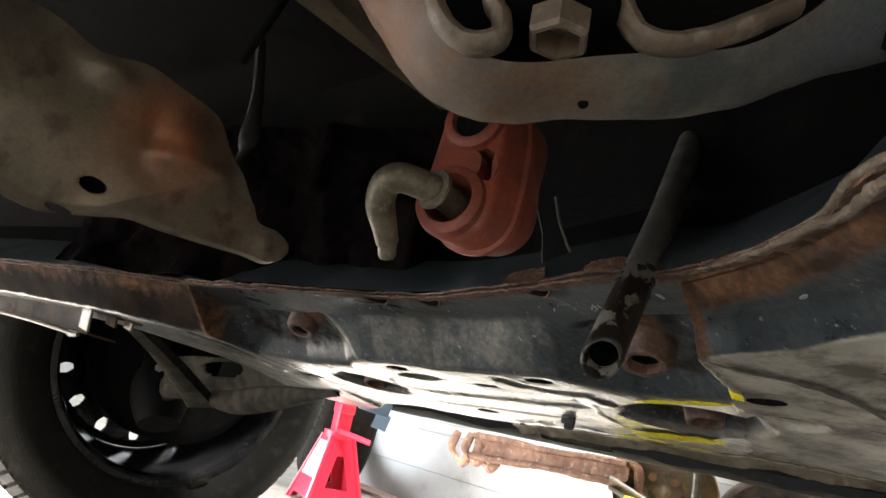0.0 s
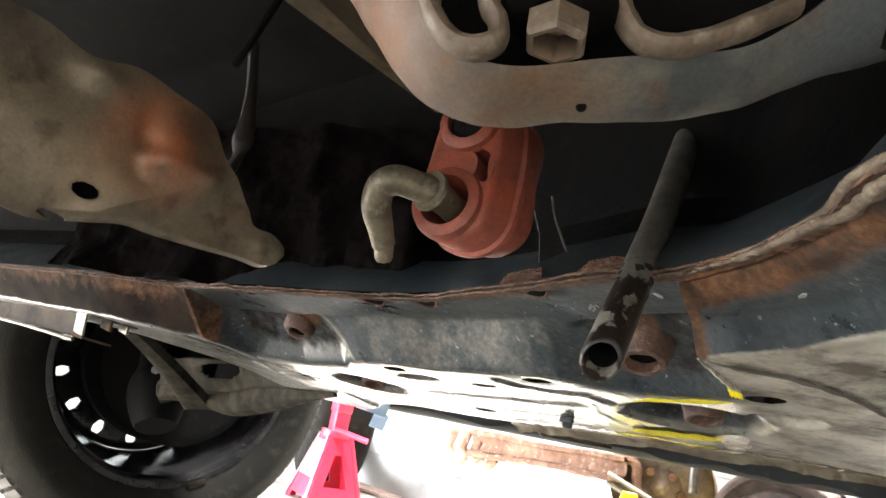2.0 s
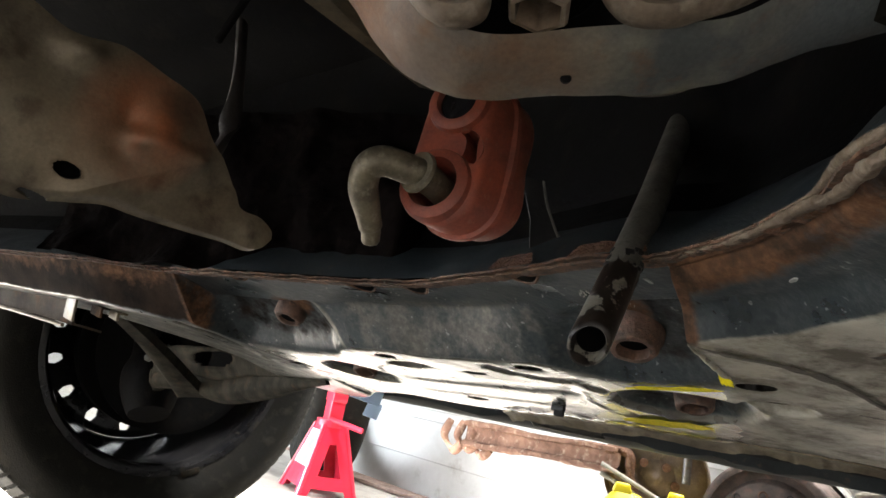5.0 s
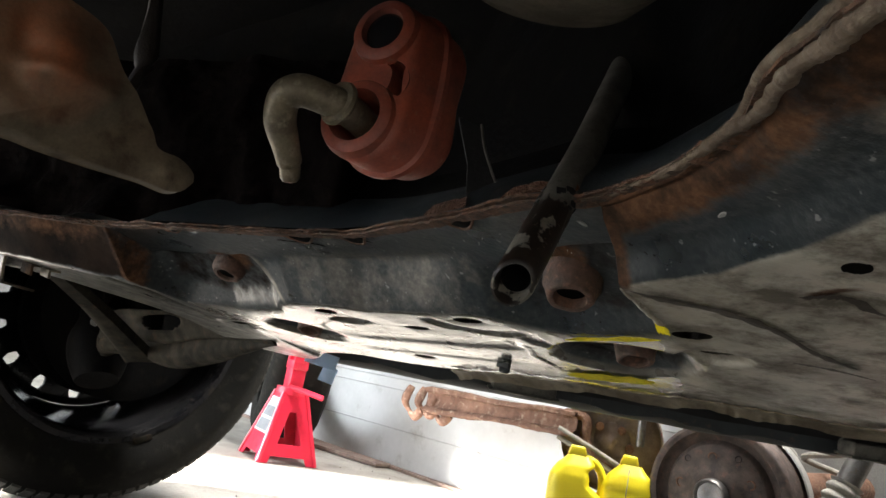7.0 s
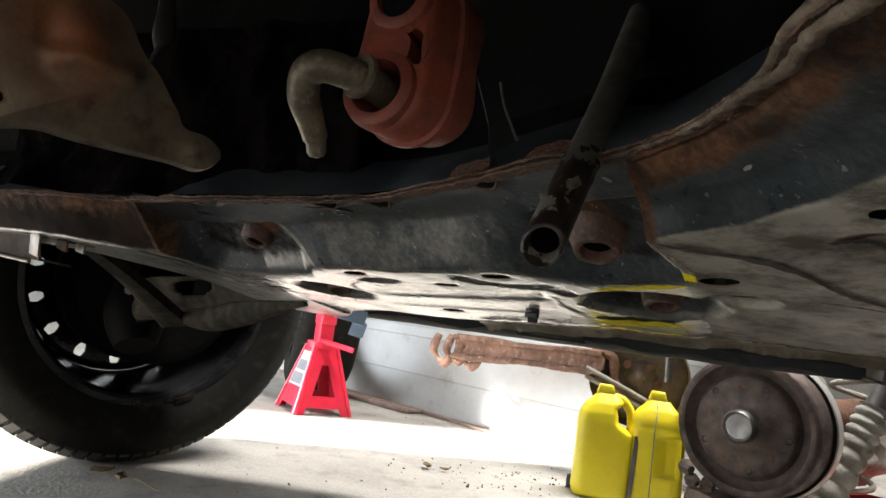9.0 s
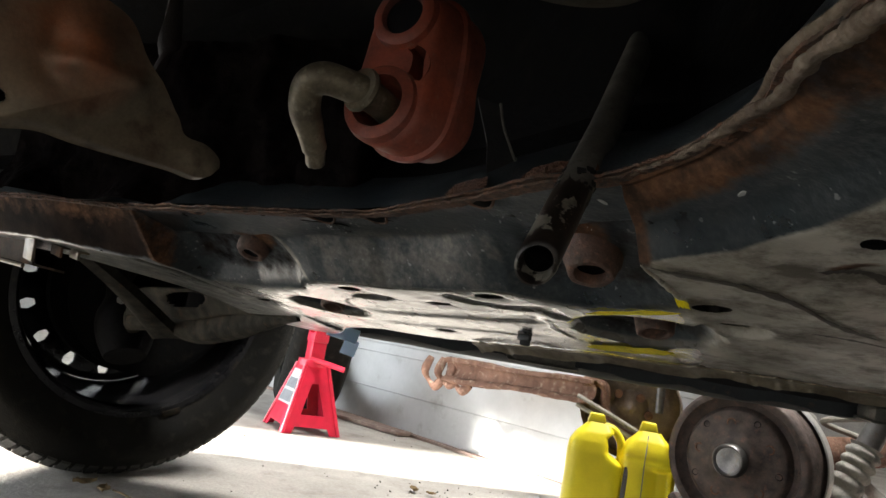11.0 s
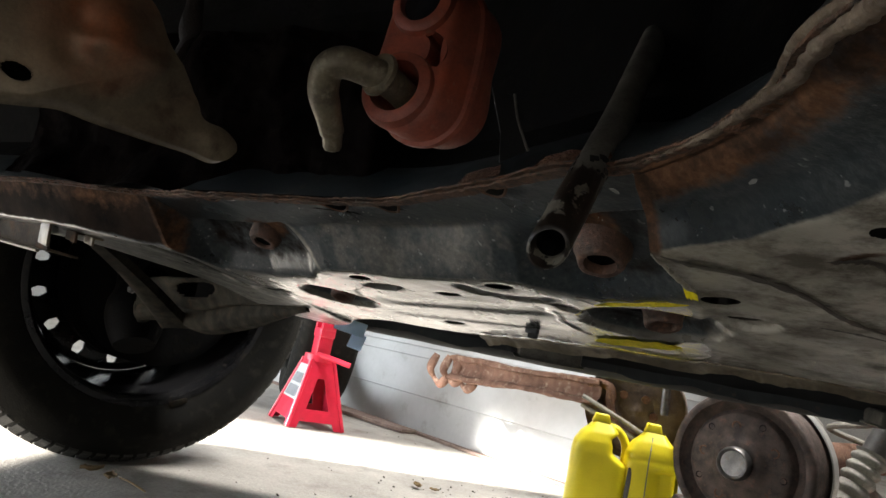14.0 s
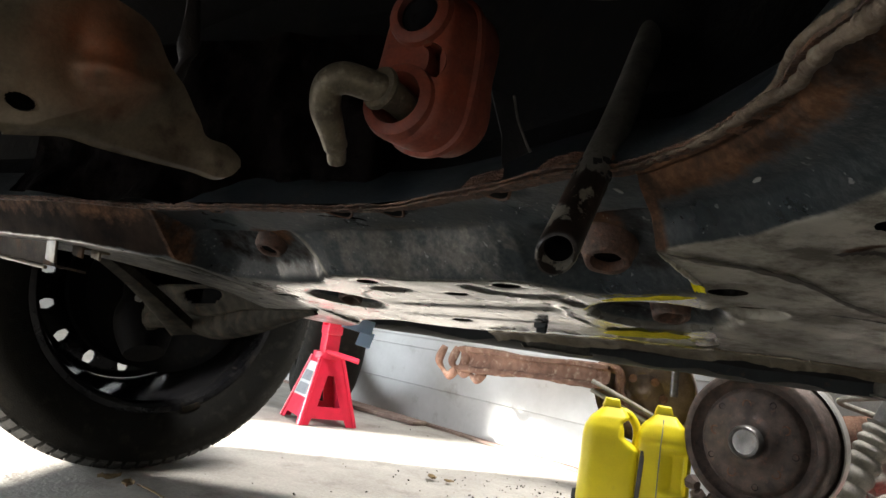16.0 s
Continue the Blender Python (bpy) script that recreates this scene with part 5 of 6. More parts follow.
def side_channel():
    """Open steel channel at the far end of the rail, and the lower control arm that reaches the wheel."""
    a = [(-0.62, 0.83, 0.318), (-0.435, 0.695, 0.318), (-0.304, 0.612, 0.311)]
    rows = []
    for p in curve_points(a, 40):
        n1 = Vector((0.55, 0.83, 0))
        rows.append([p + n1 * 0.03 + Vector((0, 0, 0.015)), p + Vector((0, 0, 0.016)), p + Vector((0, 0, 0.012)), p + n1 * 0.004 + Vector((0, 0, -0.009)), p + n1 * 0.03 + Vector((0, 0, -0.011))])
    bm = grid_mesh(rows)
    thick(bm, 0.002)
    channel = part("channel", smoothed(bm, 30), GRIME, car, "brown open steel channel with dusty edges")
    for up in (0.0155, -0.0105):
        part("channel_edge", smoothed(sweep([Vector(p) + Vector((-0.002, -0.002, up)) for p in a], 0.0016, 40, 8)), PLATE, channel, "dusty folded edge")
    # dark inner fender above the rail, before the wheel
    rows = []
    for i in range(40):
        s = -1.00 + 1.14 * i / 39
        rows.append([sw(s, 0.055 - 0.40 * max(0.0, -0.72 - s) + 0.004 * noise.noise((i * 0.4, k * 0.4, 0)), 0.338 + 0.26 * k / 11) for k in range(12)])
    bm = grid_mesh(rows)
    thick(bm, 0.003)
    part("inner_fender", smoothed(bm), SHADEBLACK, car, "sooty inner fender panel")
    for place, size, mat in (((-0.2975, 0.600, 0.3150), (0.020, 0.0022, 0.019), PLATE), ((-0.2745, 0.598, 0.3165), (0.020, 0.0022, 0.0085), GRIME), ((-0.2590, 0.597, 0.3155), (0.016, 0.0022, 0.0065), PLATE)):
        bm = block(size, pose(*place, 8, 8, -38), bevel=0.0006)
        block((size[0], 0.010, 0.0022), pose(place[0], place[1] + 0.005, place[2] + size[2] / 2, 4, 8, -38), bm, 0.0006)
        part("tab", smoothed(bm, 40), mat, car, "bent dusty steel tab")
    # control arm: a pressed plate with a large hole and a rolled edge
    upper = curve_points([(-0.40, 0.98, 0.298), (-0.358, 0.95, 0.307), (-0.296, 0.90, 0.312), (-0.230, 0.83, 0.320), (-0.149, 0.74, 0.310), (-0.101, 0.69, 0.300)], 80)
    lower = curve_points([(-0.42, 1.04, 0.240), (-0.358, 1.00, 0.247), (-0.282, 0.95, 0.243), (-0.203, 0.86, 0.261), (-0.142, 0.77, 0.281), (-0.10, 0.70, 0.295)], 80)
    rows = []
    for i in range(80):
        row = []
        for k in range(36):
            g = k / 35
            p = upper[i].lerp(lower[i], g)
            bulge = 0.008 * math.sin(math.pi * g) + 0.005 * math.exp(-(g / 0.05) ** 2) - 0.020 * math.exp(-((g - 0.66 + 0.10 * i / 79) / 0.07) ** 2)
            roll = 0.010 * smoothstep(g, 0.88, 1.0)
            row.append(p + Vector((0.25, -0.6, -0.4)) * bulge + Vector((0, 0.8, 0.2)) * roll)
        rows.append(row)
    bm = grid_mesh(rows)
    bm.verts.ensure_lookup_table()
    gone = []
    for i in range(80):
        for k in range(36):
            e = math.sqrt(((i / 79 - 0.40) / 0.105) ** 2 + ((k / 35 - 0.20) / 0.11) ** 2)
            if e < 1:
                gone.append(bm.verts[i * 36 + k])
            elif e < 1.25:
                bm.verts[i * 36 + k].co += Vector((0, 0.006, 0.002)) * (1.25 - e) * 4
    bmesh.ops.delete(bm, geom=gone, context="VERTS")
    thick(bm, 0.003)
    part("control_arm", smoothed(bm, 50), ARM, car, "dusty pressed-steel lower control arm with an oval hole")
    # strap that crosses in front of the wheel
    rows = []
    for f, c in enumerate(curve_points([(-0.350, 0.74, 0.330), (-0.350, 0.80, 0.314), (-0.348, 0.86, 0.295), (-0.340, 0.925, 0.268), (-0.338, 0.985, 0.246)], 40)):
        half = 0.009 + 0.016 * (f / 39) ** 2
        rows.append([c + Vector((-0.9, 0.2, -0.2)) * half + Vector((0, 0.012, 0)), c + Vector((-0.5, 0.1, -0.1)) * half, c, c + Vector((0.7, 0.1, 0.1)) * half, c + Vector((0.9, 0.12, 0.1)) * half + Vector((0, 0.012, 0.004))])
    bm = grid_mesh(rows)
    thick(bm, 0.003)
    part("strut_arm", smoothed(bm, 40), ARM, car, "bent dusty steel strap")
    bm = turned([(0, 0.003), (0, 0.011), (0.008, 0.013), (0.02, 0.013), (0.026, 0.010), (0.032, 0.008), (0.032, 0.0)], (-0.43, 1.07, 0.270), (0.1, 0.3, -0.9), 24)
    part("ball_joint", smoothed(bm), ARM, car, "dusty ball joint")
    bm = turned([(0, 0.002), (0.0, 0.006), (0.008, 0.006), (0.009, 0.0)], (-0.425, 1.02, 0.283), (0.3, -1, 0), 6)
    part("bolt", smoothed(bm, 20), STEEL, car, "small bright bolt head")
    part("knuckle", smoothed(sweep([(-0.44, 1.10, 0.20), (-0.47, 1.13, 0.27), (-0.50, 1.14, 0.32), (-0.50, 1.14, 0.42)], lambda f: 0.03 + 0.015 * math.sin(7 * f), 40, 14)), SHADEBLACK, car, "dark steering knuckle")


side_channel()


def wheel():
    c = Vector((-0.457, 1.185, 0.302))
    turn = Matrix.Translation(c) @ Matrix.Rotation(radians(45), 4, "Z") @ Matrix.Translation(-c)
    hub = part("wheel", smoothed(turned([(0.03, 0.199), (0.02, 0.203), (0.012, 0.207), (0.006, 0.205), (0.006, 0.196), (0.014, 0.190), (0.03, 0.187), (0.07, 0.181), (0.10, 0.176), (0.135, 0.173), (0.17, 0.171), (0.183, 0.172), (0.19, 0.19), (0.195, 0.199)], c, (0, 1, 0), 96)), RIM, car, "black pressed-steel wheel seen from its inner side")
    R = 0.302
    prof = [(0.012, 0.200), (0.004, 0.212), (-0.004, 0.232), (-0.007, 0.248), (-0.004, 0.258), (0.004, 0.270), (0.012, 0.279), (0.022, 0.290), (0.036, 0.2975), (0.06, 0.3015), (0.10, 0.302), (0.14, 0.3015), (0.166, 0.298), (0.184, 0.289), (0.198, 0.265), (0.203, 0.24), (0.197, 0.212), (0.19, 0.2)]
    bm = turned(prof, c, (0, 1, 0), 160)
    tyre = part("tyre", smoothed(bm), TYRE, hub, "dusty black road tyre")
    # tread blocks
    for row, (y0, y1) in enumerate(((0.018, 0.046), (0.053, 0.082), (0.09, 0.12), (0.128, 0.158), (0.164, 0.186))):
        bm = bmesh.new()
        for k in range(84):
            a = 2 * math.pi * (k + 0.5 * (row % 2)) / 84
            pts = []
            for (yy, da) in ((y0, -0.027), (y1, -0.019), (y1, 0.027), (y0, 0.019)):
                r0 = interp(yy, [0.0, 0.014, 0.024, 0.036, 0.06, 0.14, 0.166, 0.19], [0.262, 0.281, 0.2905, 0.2975, 0.3015, 0.3015, 0.298, 0.283])
                for lift in (-0.002, 0.0045):
                    rr = r0 + lift
                    ang = a + da * 1.1
                    pts.append(c + Vector((rr * math.sin(ang), yy, -rr * math.cos(ang))))
            v = [bm.verts.new(p) for p in pts]
            for f in ((1, 3, 5, 7), (0, 1, 3, 2), (2, 3, 5, 4), (4, 5, 7, 6), (6, 7, 1, 0)):
                bm.faces.new([v[i] for i in f])
        bmesh.ops.recalc_face_normals(bm, faces=bm.faces[:])
        part("tread_band", bm, TREAD, hub, "band of tread blocks")
    # pressed disc with rounded vent windows
    n = 720
    rs = [0.001, 0.06, 0.085, 0.10, 0.115, 0.128] + [0.1355 + 0.0022 * k for k in range(12)] + [0.166, 0.171]
    ys = [interp(r, [0.0, 0.06, 0.10, 0.125, 0.16, 0.171], [0.20, 0.198, 0.190, 0.184, 0.183, 0.178]) for r in rs]
    bm = bmesh.new()
    vs = [[bm.verts.new(c + Vector((r * math.sin(2 * math.pi * k / n), y, -r * math.cos(2 * math.pi * k / n)))) for k in range(n)] for r, y in zip(rs, ys)]
    for i in range(len(rs) - 1):
        far = abs((rs[i] + rs[i + 1]) / 2 - 0.1476) / 0.0125
        half = 3.3 * (1 - far ** 3) ** 0.5 if far < 1 else 0.0
        for k in range(n):
            if abs((0.5 * k + 0.25 - 3 + 12) % 24 - 12) > half:
                bm.faces.new((vs[i][k], vs[i][(k + 1) % n], vs[i + 1][(k + 1) % n], vs[i + 1][k]))
    thick(bm, 0.006)
    part("wheel_disc", smoothed(bm, 50), RIM, hub, "vented black wheel disc")
    part("brake_disc", smoothed(turned([(0.065, 0.03), (0.065, 0.138), (0.090, 0.138), (0.090, 0.03)], c, (0, 1, 0), 64), 40), SHADEBLACK, hub, "dark brake disc")
    part("splash_shield", smoothed(turned([(0.05, 0.05), (0.045, 0.12), (0.052, 0.142), (0.056, 0.142)], c + Vector((0.028, 0, 0.0)), (0, 1, 0), 64)), SHADEBLACK, hub, "dark splash shield")
    part("balance_weight", smoothed(block((0.030, 0.006, 0.010), Matrix.Translation(c + Vector((0.075, 0.004, -0.192))) @ Matrix.Rotation(-0.37, 4, "Y"), bevel=0.002)), ARM, hub, "clip-on balance weight")
    hub.matrix_world = turn @ hub.matrix_world


wheel()


# ---- things standing on the garage floor ----
def jack_stand():
    base = Vector((-0.345, 2.05, 0))
    ob = empty("jack_stand", base)
    tagged(ob, "red enamelled steel jack stand with a grey label", "jack stand")
    m = Matrix.Translation(base) @ Matrix.Rotation(radians(-58), 4, "Z")
    P = lambda x, y, z: m @ Vector((x, y, z))
    top, foot, h = 0.034, 0.082, 0.185
    for k in range(4):
        r = Matrix.Rotation(math.pi / 2 * k, 3, "Z")
        def F(x, z, r=r):
            half = foot + (top - foot) * z / h
            return m @ (r @ Vector((x, -half, z)))
        w0, w1 = foot, top
        outline = [F(-w0, 0.0), F(-w0 + 0.026, 0.0), F(-w0 + 0.034, 0.018), F(w0 - 0.034, 0.018), F(w0 - 0.026, 0.0), F(w0, 0.0), F(w1, h), F(-w1, h)]
        hole = [F(-0.034, 0.050), F(0.034, 0.050), F(0.010, 0.135), F(-0.010, 0.135)]
        bm = prism(outline, (m.to_3x3() @ (r @ Vector((0, 0.003, 0)))), (hole,) if k in (1, 3) else ())
        face = part("leg_panel", smoothed(bm, 20), JACKRED, ob)
        if k in (0, 2):
            # label sheet on the slanted panel
            def G(x, z, F=F, r=r):
                return F(x, z) + m.to_3x3() @ (r @ Vector((0, -0.0012, 0)))
            part("label_sheet", prism([G(-0.056, 0.070), G(0.056, 0.070), G(0.033, 0.168), G(-0.033, 0.168)], m.to_3x3() @ (r @ Vector((0, 0.0006, 0)))), STICKER, face, "grey and white warning label")
            for z0, z1, wd in ((0.076, 0.106, 0.048), (0.114, 0.142, 0.038)):
                def G2(x, z, F=F, r=r):
                    return F(x, z) + m.to_3x3() @ (r @ Vector((0, -0.0022, 0)))
                part("label_bar", prism([G2(-wd, z0), G2(wd, z0), G2(wd * 0.82, z1), G2(-wd * 0.82, z1)], m.to_3x3() @ (r @ Vector((0, 0.0005, 0)))), STICKERINK, face, "grey printed block")
    for sx in (-1, 1):
        for sy in (-1, 1):
            part("corner_edge", smoothed(sweep([P(sx * foot, sy * foot, 0), P(sx * (foot + top) / 2, sy * (foot + top) / 2, h / 2), P(sx * top, sy * top, h)], 0.006, 12, 8)), JACKRED, ob)
    part("collar", smoothed(turned([(-0.005, 0.034), (-0.005, 0.044), (0.014, 0.044), (0.014, 0.030)], P(0, 0, h), (0, 0, 1), 28), 40), JACKRED, ob)
    part("ratchet_post", smoothed(block((0.050, 0.042, 0.11), m @ Matrix.Translation((0, 0, h + 0.03)), bevel=0.003)), JACKRED, ob)
    bm = block((0.060, 0.046, 0.026), m @ Matrix.Translation((0, 0, h + 0.078)), bevel=0.004)
    for sx in (-1, 1):
        block((0.014, 0.044, 0.022), m @ Matrix.Translation((sx * 0.024, 0, h + 0.096)), bm, 0.003)
    part("saddle", smoothed(bm, 30), JACKRED, ob)
    part("handle", smoothed(sweep([base + Vector((0.0, -0.035, h + 0.016)), base + Vector((0.05, -0.045, h + 0.010)), base + Vector((0.10, -0.055, h + 0.002))], 0.0075, 20, 12)), JACKRED, ob, "red lever handle")


jack_stand()


def spare_tyre():
    c = Vector((-0.43, 2.42, 0.30))
    prof = [(-0.09, 0.19), (-0.10, 0.22), (-0.10, 0.25), (-0.085, 0.285), (-0.06, 0.298), (0.0, 0.30), (0.06, 0.298), (0.085, 0.285), (0.10, 0.25), (0.10, 0.22), (0.09, 0.19)]
    ob = part("tyre", smoothed(turned(prof, c, (0.95, 0.3, 0), 72, ring=True)), TYRE)
    tagged(ob, "black worn tyre standing on the floor near the wall", "tyre")


spare_tyre()


def antifreeze_jug(place, turn, recess):
    """A yellow gallon jug: body cut away below a hollow handle, squared cap, and a finger recess on one of them."""
    ob = empty("jug", place)
    tagged(ob, "bright yellow plastic fluid jug with " + ("a finger recess and seam" if recess else "an open moulded handle"), "jug", group="fluid jugs by the axle")
    m = Matrix.Translation(place) @ Matrix.Rotation(radians(turn), 4, "Z")
    rows = []
    for i in range(64):
        z = 0.202 * i / 63
        w = interp(z, [0, 0.004, 0.012, 0.06, 0.145, 0.160, 0.178, 0.192, 0.202], [0.047, 0.053, 0.0555, 0.0555, 0.0545, 0.052, 0.042, 0.028, 0.020])
        d = interp(z, [0, 0.004, 0.012, 0.06, 0.145, 0.165, 0.182, 0.194, 0.202], [0.038, 0.043, 0.0450, 0.0450, 0.0440, 0.041, 0.034, 0.025, 0.019])
        row = []
        for k in range(72):
            a = 2 * math.pi * k / 72
            x = w * math.copysign(abs(math.cos(a)) ** 0.5, math.cos(a))
            y = d * math.copysign(abs(math.sin(a)) ** 0.5, math.sin(a))
            if not recess and x > 0:
                x *= 1 - 0.55 * smoothstep(z, 0.125, 0.150) * (1 - smoothstep(z, 0.172, 0.19))
            if recess and y < 0:
                y += 0.016 * smoothstep(x, 0.004, 0.010) * (1 - smoothstep(x, 0.040, 0.047)) * smoothstep(z, 0.055, 0.066) * (1 - smoothstep(z, 0.128, 0.140))
            if recess:
                y *= 1 - 0.05 * math.exp(-((z - 0.150) / 0.003) ** 2)
            row.append(m @ Vector((x, y, z)))
        rows.append(row)
    bm = grid_mesh(rows, closed=True)
    bm.verts.ensure_lookup_table()
    bm.faces.new(bm.verts[:72][::-1])
    part("body", smoothed(bm, 60), YELLOW, ob)
    bm = block((0.036, 0.034, 0.020), m @ Matrix.Translation((-0.004, 0, 0.209)), bevel=0.004, seg=3)
    for v in bm.verts:
        if (m.inverted() @ v.co).z > 0.21:
            v.co -= m.to_3x3() @ Vector((0.2 * ((m.inverted() @ v.co).x + 0.004), 0.2 * (m.inverted() @ v.co).y, 0))
    part("cap", smoothed(bm, 40), YELLOW, ob, "squared yellow screw cap")
    if recess:
        part("mould_seam", smoothed(sweep([m @ Vector(p) for p in ((-0.006, -0.0452, 0.01), (-0.006, -0.0452, 0.06), (-0.006, -0.0442, 0.14), (-0.005, -0.0405, 0.166), (-0.004, -0.026, 0.194))], 0.0010, 40, 6)), STICKERINK, ob, "fine grey seam down the jug")
    else:
        part("handle", smoothed(sweep([m @ Vector(p) for p in ((0.010, 0, 0.196), (0.030, 0, 0.192), (0.046, 0, 0.174), (0.051, 0, 0.150), (0.049, 0, 0.118))], 0.0085, 40, 14, up=(0.2, 1, 0), flat=1.3)), YELLOW, ob, "moulded hollow handle")


antifreeze_jug((0.360, 1.480, 0.0), -8, False)
antifreeze_jug((0.462, 1.470, 0.0), -14, True)
strip = block((0.009, 0.003, 0.128), pose(0.4120, 1.436, 0.0655, -4, 3, -10), bevel=0.001)
tagged(part("steel_strip", smoothed(strip, 40), STEEL), "narrow grey steel strip standing between two yellow jugs", "metal strip")


def stored_axle():
    """A rusted axle beam lying along the wall on blocks, with torn brackets, a backing plate and a brake drum."""
    ob = empty("rear_axle", (0.3, 1.65, 0))
    tagged(ob, "heavily rusted axle with torn brackets and a brake drum", "car axle")
    a, b = Vector((0.045, 1.955, 0.240)), Vector((0.385, 1.635, 0.256))
    d = (b - a).normalized()
    n1 = Vector((-d.y, d.x, 0))
    section = ((-0.020, 1.0), (-0.025, 0.92), (-0.025, 0.62), (-0.012, 0.50), (-0.009, 0.0), (-0.012, -0.45), (-0.022, -0.62), (-0.024, -0.92), (-0.018, -1.0), (0.024, -0.98), (0.026, 0.98))
    rows = []
    for i in range(90):
        f = i / 89
        c = a.lerp(b, f)
        tall = 0.033 - 0.007 * f + 0.003 * math.sin(f * 9)
        row = []
        for k, (o, h) in enumerate(section):
            wob = 0.003 * noise.noise((i * 0.12, k * 0.6, 0)) + 0.0018 * noise.noise((i * 0.5, k * 1.3, 4))
            row.append(c + n1 * (o + wob) + Vector((0, 0, tall * h + (0.006 * noise.noise((i * 0.18, 7, k)) if h < -0.6 else wob))))
        rows.append(row)
    beam = part("axle_beam", smoothed(grid_mesh(rows, closed=True), 45), OLDRUST, ob, "flaking rusty channel-shaped axle beam")
    part("axle_end", smoothed(sweep([b + Vector((-0.03, 0.02, 0.02)), b + Vector((0.012, -0.002, 0.016)), b + Vector((0.020, -0.006, -0.030)), b + Vector((0.040, -0.008, -0.066)), b + Vector((0.085, -0.010, -0.082))], lambda f: 0.019 - 0.007 * f + 0.002 * noise.noise((f * 9, 0, 0)), 50, 12, flat=0.6)), RUST, beam, "dark curved trailing end of the beam")
    for f, hh in ((-0.16, 0.05), (-0.05, 0.04), (0.06, 0.05)):
        c = a.lerp(b, f)
        pts = [c + Vector((0, 0, 0.03)), c + Vector((-0.012, 0, -0.01)), c + Vector((0.002, 0, -hh * 0.7)), c + d * 0.03 + Vector((0, 0, -hh)), c + d * 0.055 + Vector((0, 0, -hh * 0.6))]
        part("bracket", smoothed(sweep(pts, lambda g: 0.011 + 0.004 * math.sin(9 * g), 30, 10, flat=0.6, up=(0.7, 0.7, 0))), OLDRUST, beam, "torn rusty bracket")
    for rise in (0.0, -0.020):
        part("link_bar", smoothed(sweep([(0.338, 1.622, 0.243 + rise), (0.385, 1.605, 0.224 + rise), (0.430, 1.600, 0.206 + rise), (0.500, 1.595, 0.176 + rise)], 0.0068, 30, 10, flat=0.7)), BOOT, ob, "grey link bar")
    for q, turn in (((0.492, 1.385, 0.096), 20), ((0.508, 1.380, 0.074), -30), ((0.530, 1.385, 0.068), 50)):
        bm = turned([(0, 0.004), (0, 0.013), (0.006, 0.015), (0.014, 0.012), (0.022, 0.008), (0.022, 0.0)], q, (math.sin(radians(turn)), -1, -0.2), 7)
        part("shoe_nut", smoothed(bm, 30), DRUM, ob, "dirty rusted nut below the drum")
    plate = part("backing_plate", smoothed(turned([(0.03, 0.0), (0.02, 0.02), (0.0, 0.04), (0.0, 0.085), (-0.012, 0.105), (0.0, 0.112), (0.02, 0.11)], (0.462, 1.640, 0.235), (-0.30, -1, -0.1), 48)), PLATERUST, ob, "grey-brown brake backing plate")
    for p in ((0.478, 1.63, 0.26), (0.43, 1.635, 0.262), (0.50, 1.63, 0.225)):
        part("stud", smoothed(turned([(0, 0.010), (0.02, 0.009), (0.02, 0.0)], p, (-0.2, -1, 0), 14), 40), RUST, plate)
    part("shock_rod", smoothed(sweep([(0.512, 1.60, 0.33), (0.513, 1.60, 0.275), (0.514, 1.60, 0.235)], 0.009, 14, 12)), STEEL, ob, "bright steel rod")
    drum = empty("brake_drum", (0.575, 1.39, 0))
    drum.parent = ob
    drum.matrix_parent_inverse = ob.matrix_world.inverted()
    c, ax = Vector((0.578, 1.340, 0.186)), Vector((-0.84, -0.86, -0.02)).normalized()
    prof = [(-0.09, 0.126), (-0.085, 0.134), (-0.070, 0.135), (-0.064, 0.129), (-0.004, 0.128), (0.002, 0.125), (0.004, 0.119), (0.003, 0.112), (-0.006, 0.108), (-0.011, 0.098), (-0.012, 0.096), (-0.003, 0.090), (0.002, 0.086), (0.003, 0.07), (0.006, 0.05), (0.012, 0.044), (0.016, 0.036), (0.017, 0.02)]
    part("drum_shell", smoothed(turned(prof, c, ax, 96), 50), DRUM, drum, "brown rusted brake drum face")
    # Pale band in place of sunlight on the drum's side.
    part("drum_band", smoothed(turned([(-0.088, 0.1352), (-0.086, 0.1368), (-0.060, 0.1368), (-0.058, 0.1345)], c, ax, 96)), BAND, drum, "bright worn band round the drum")
    part("hub_cap", smoothed(turned([(0.012, 0.030), (0.030, 0.029), (0.034, 0.026), (0.033, 0.023), (0.030, 0.0215), (0.029, 0.0)], c, ax, 40), 40), STEEL, drum, "worn steel hub centre")
    x = ax.orthogonal().normalized()
    y = ax.cross(x)
    for k in range(5):
        t = 2 * math.pi * k / 5 + 0.5
        q = c + (x * math.cos(t) + y * math.sin(t)) * 0.066 + ax * 0.002
        part("stud", smoothed(turned([(0, 0.009), (0.002, 0.0085), (0.002, 0.006), (-0.001, 0.0055), (-0.001, 0.0)], q, ax, 16), 40), RUST, drum, "rusty stud hole")
        t += 0.63
        q = c + (x * math.cos(t) + y * math.sin(t)) * 0.078 + ax * 0.003
        part("pit", smoothed(turned([(0, 0.006), (-0.0005, 0.0045), (-0.003, 0.004), (-0.003, 0.0)], q, ax, 14), 40), SHADEBLACK, drum)
    part("axle_tube", smoothed(sweep([c - ax * 0.05, c - ax * 0.25 + Vector((0.05, 0.0, 0.02)), c - ax * 0.6 + Vector((0.1, 0, 0.03))], 0.035, 20, 16)), RUST, ob, "rusty axle tube")
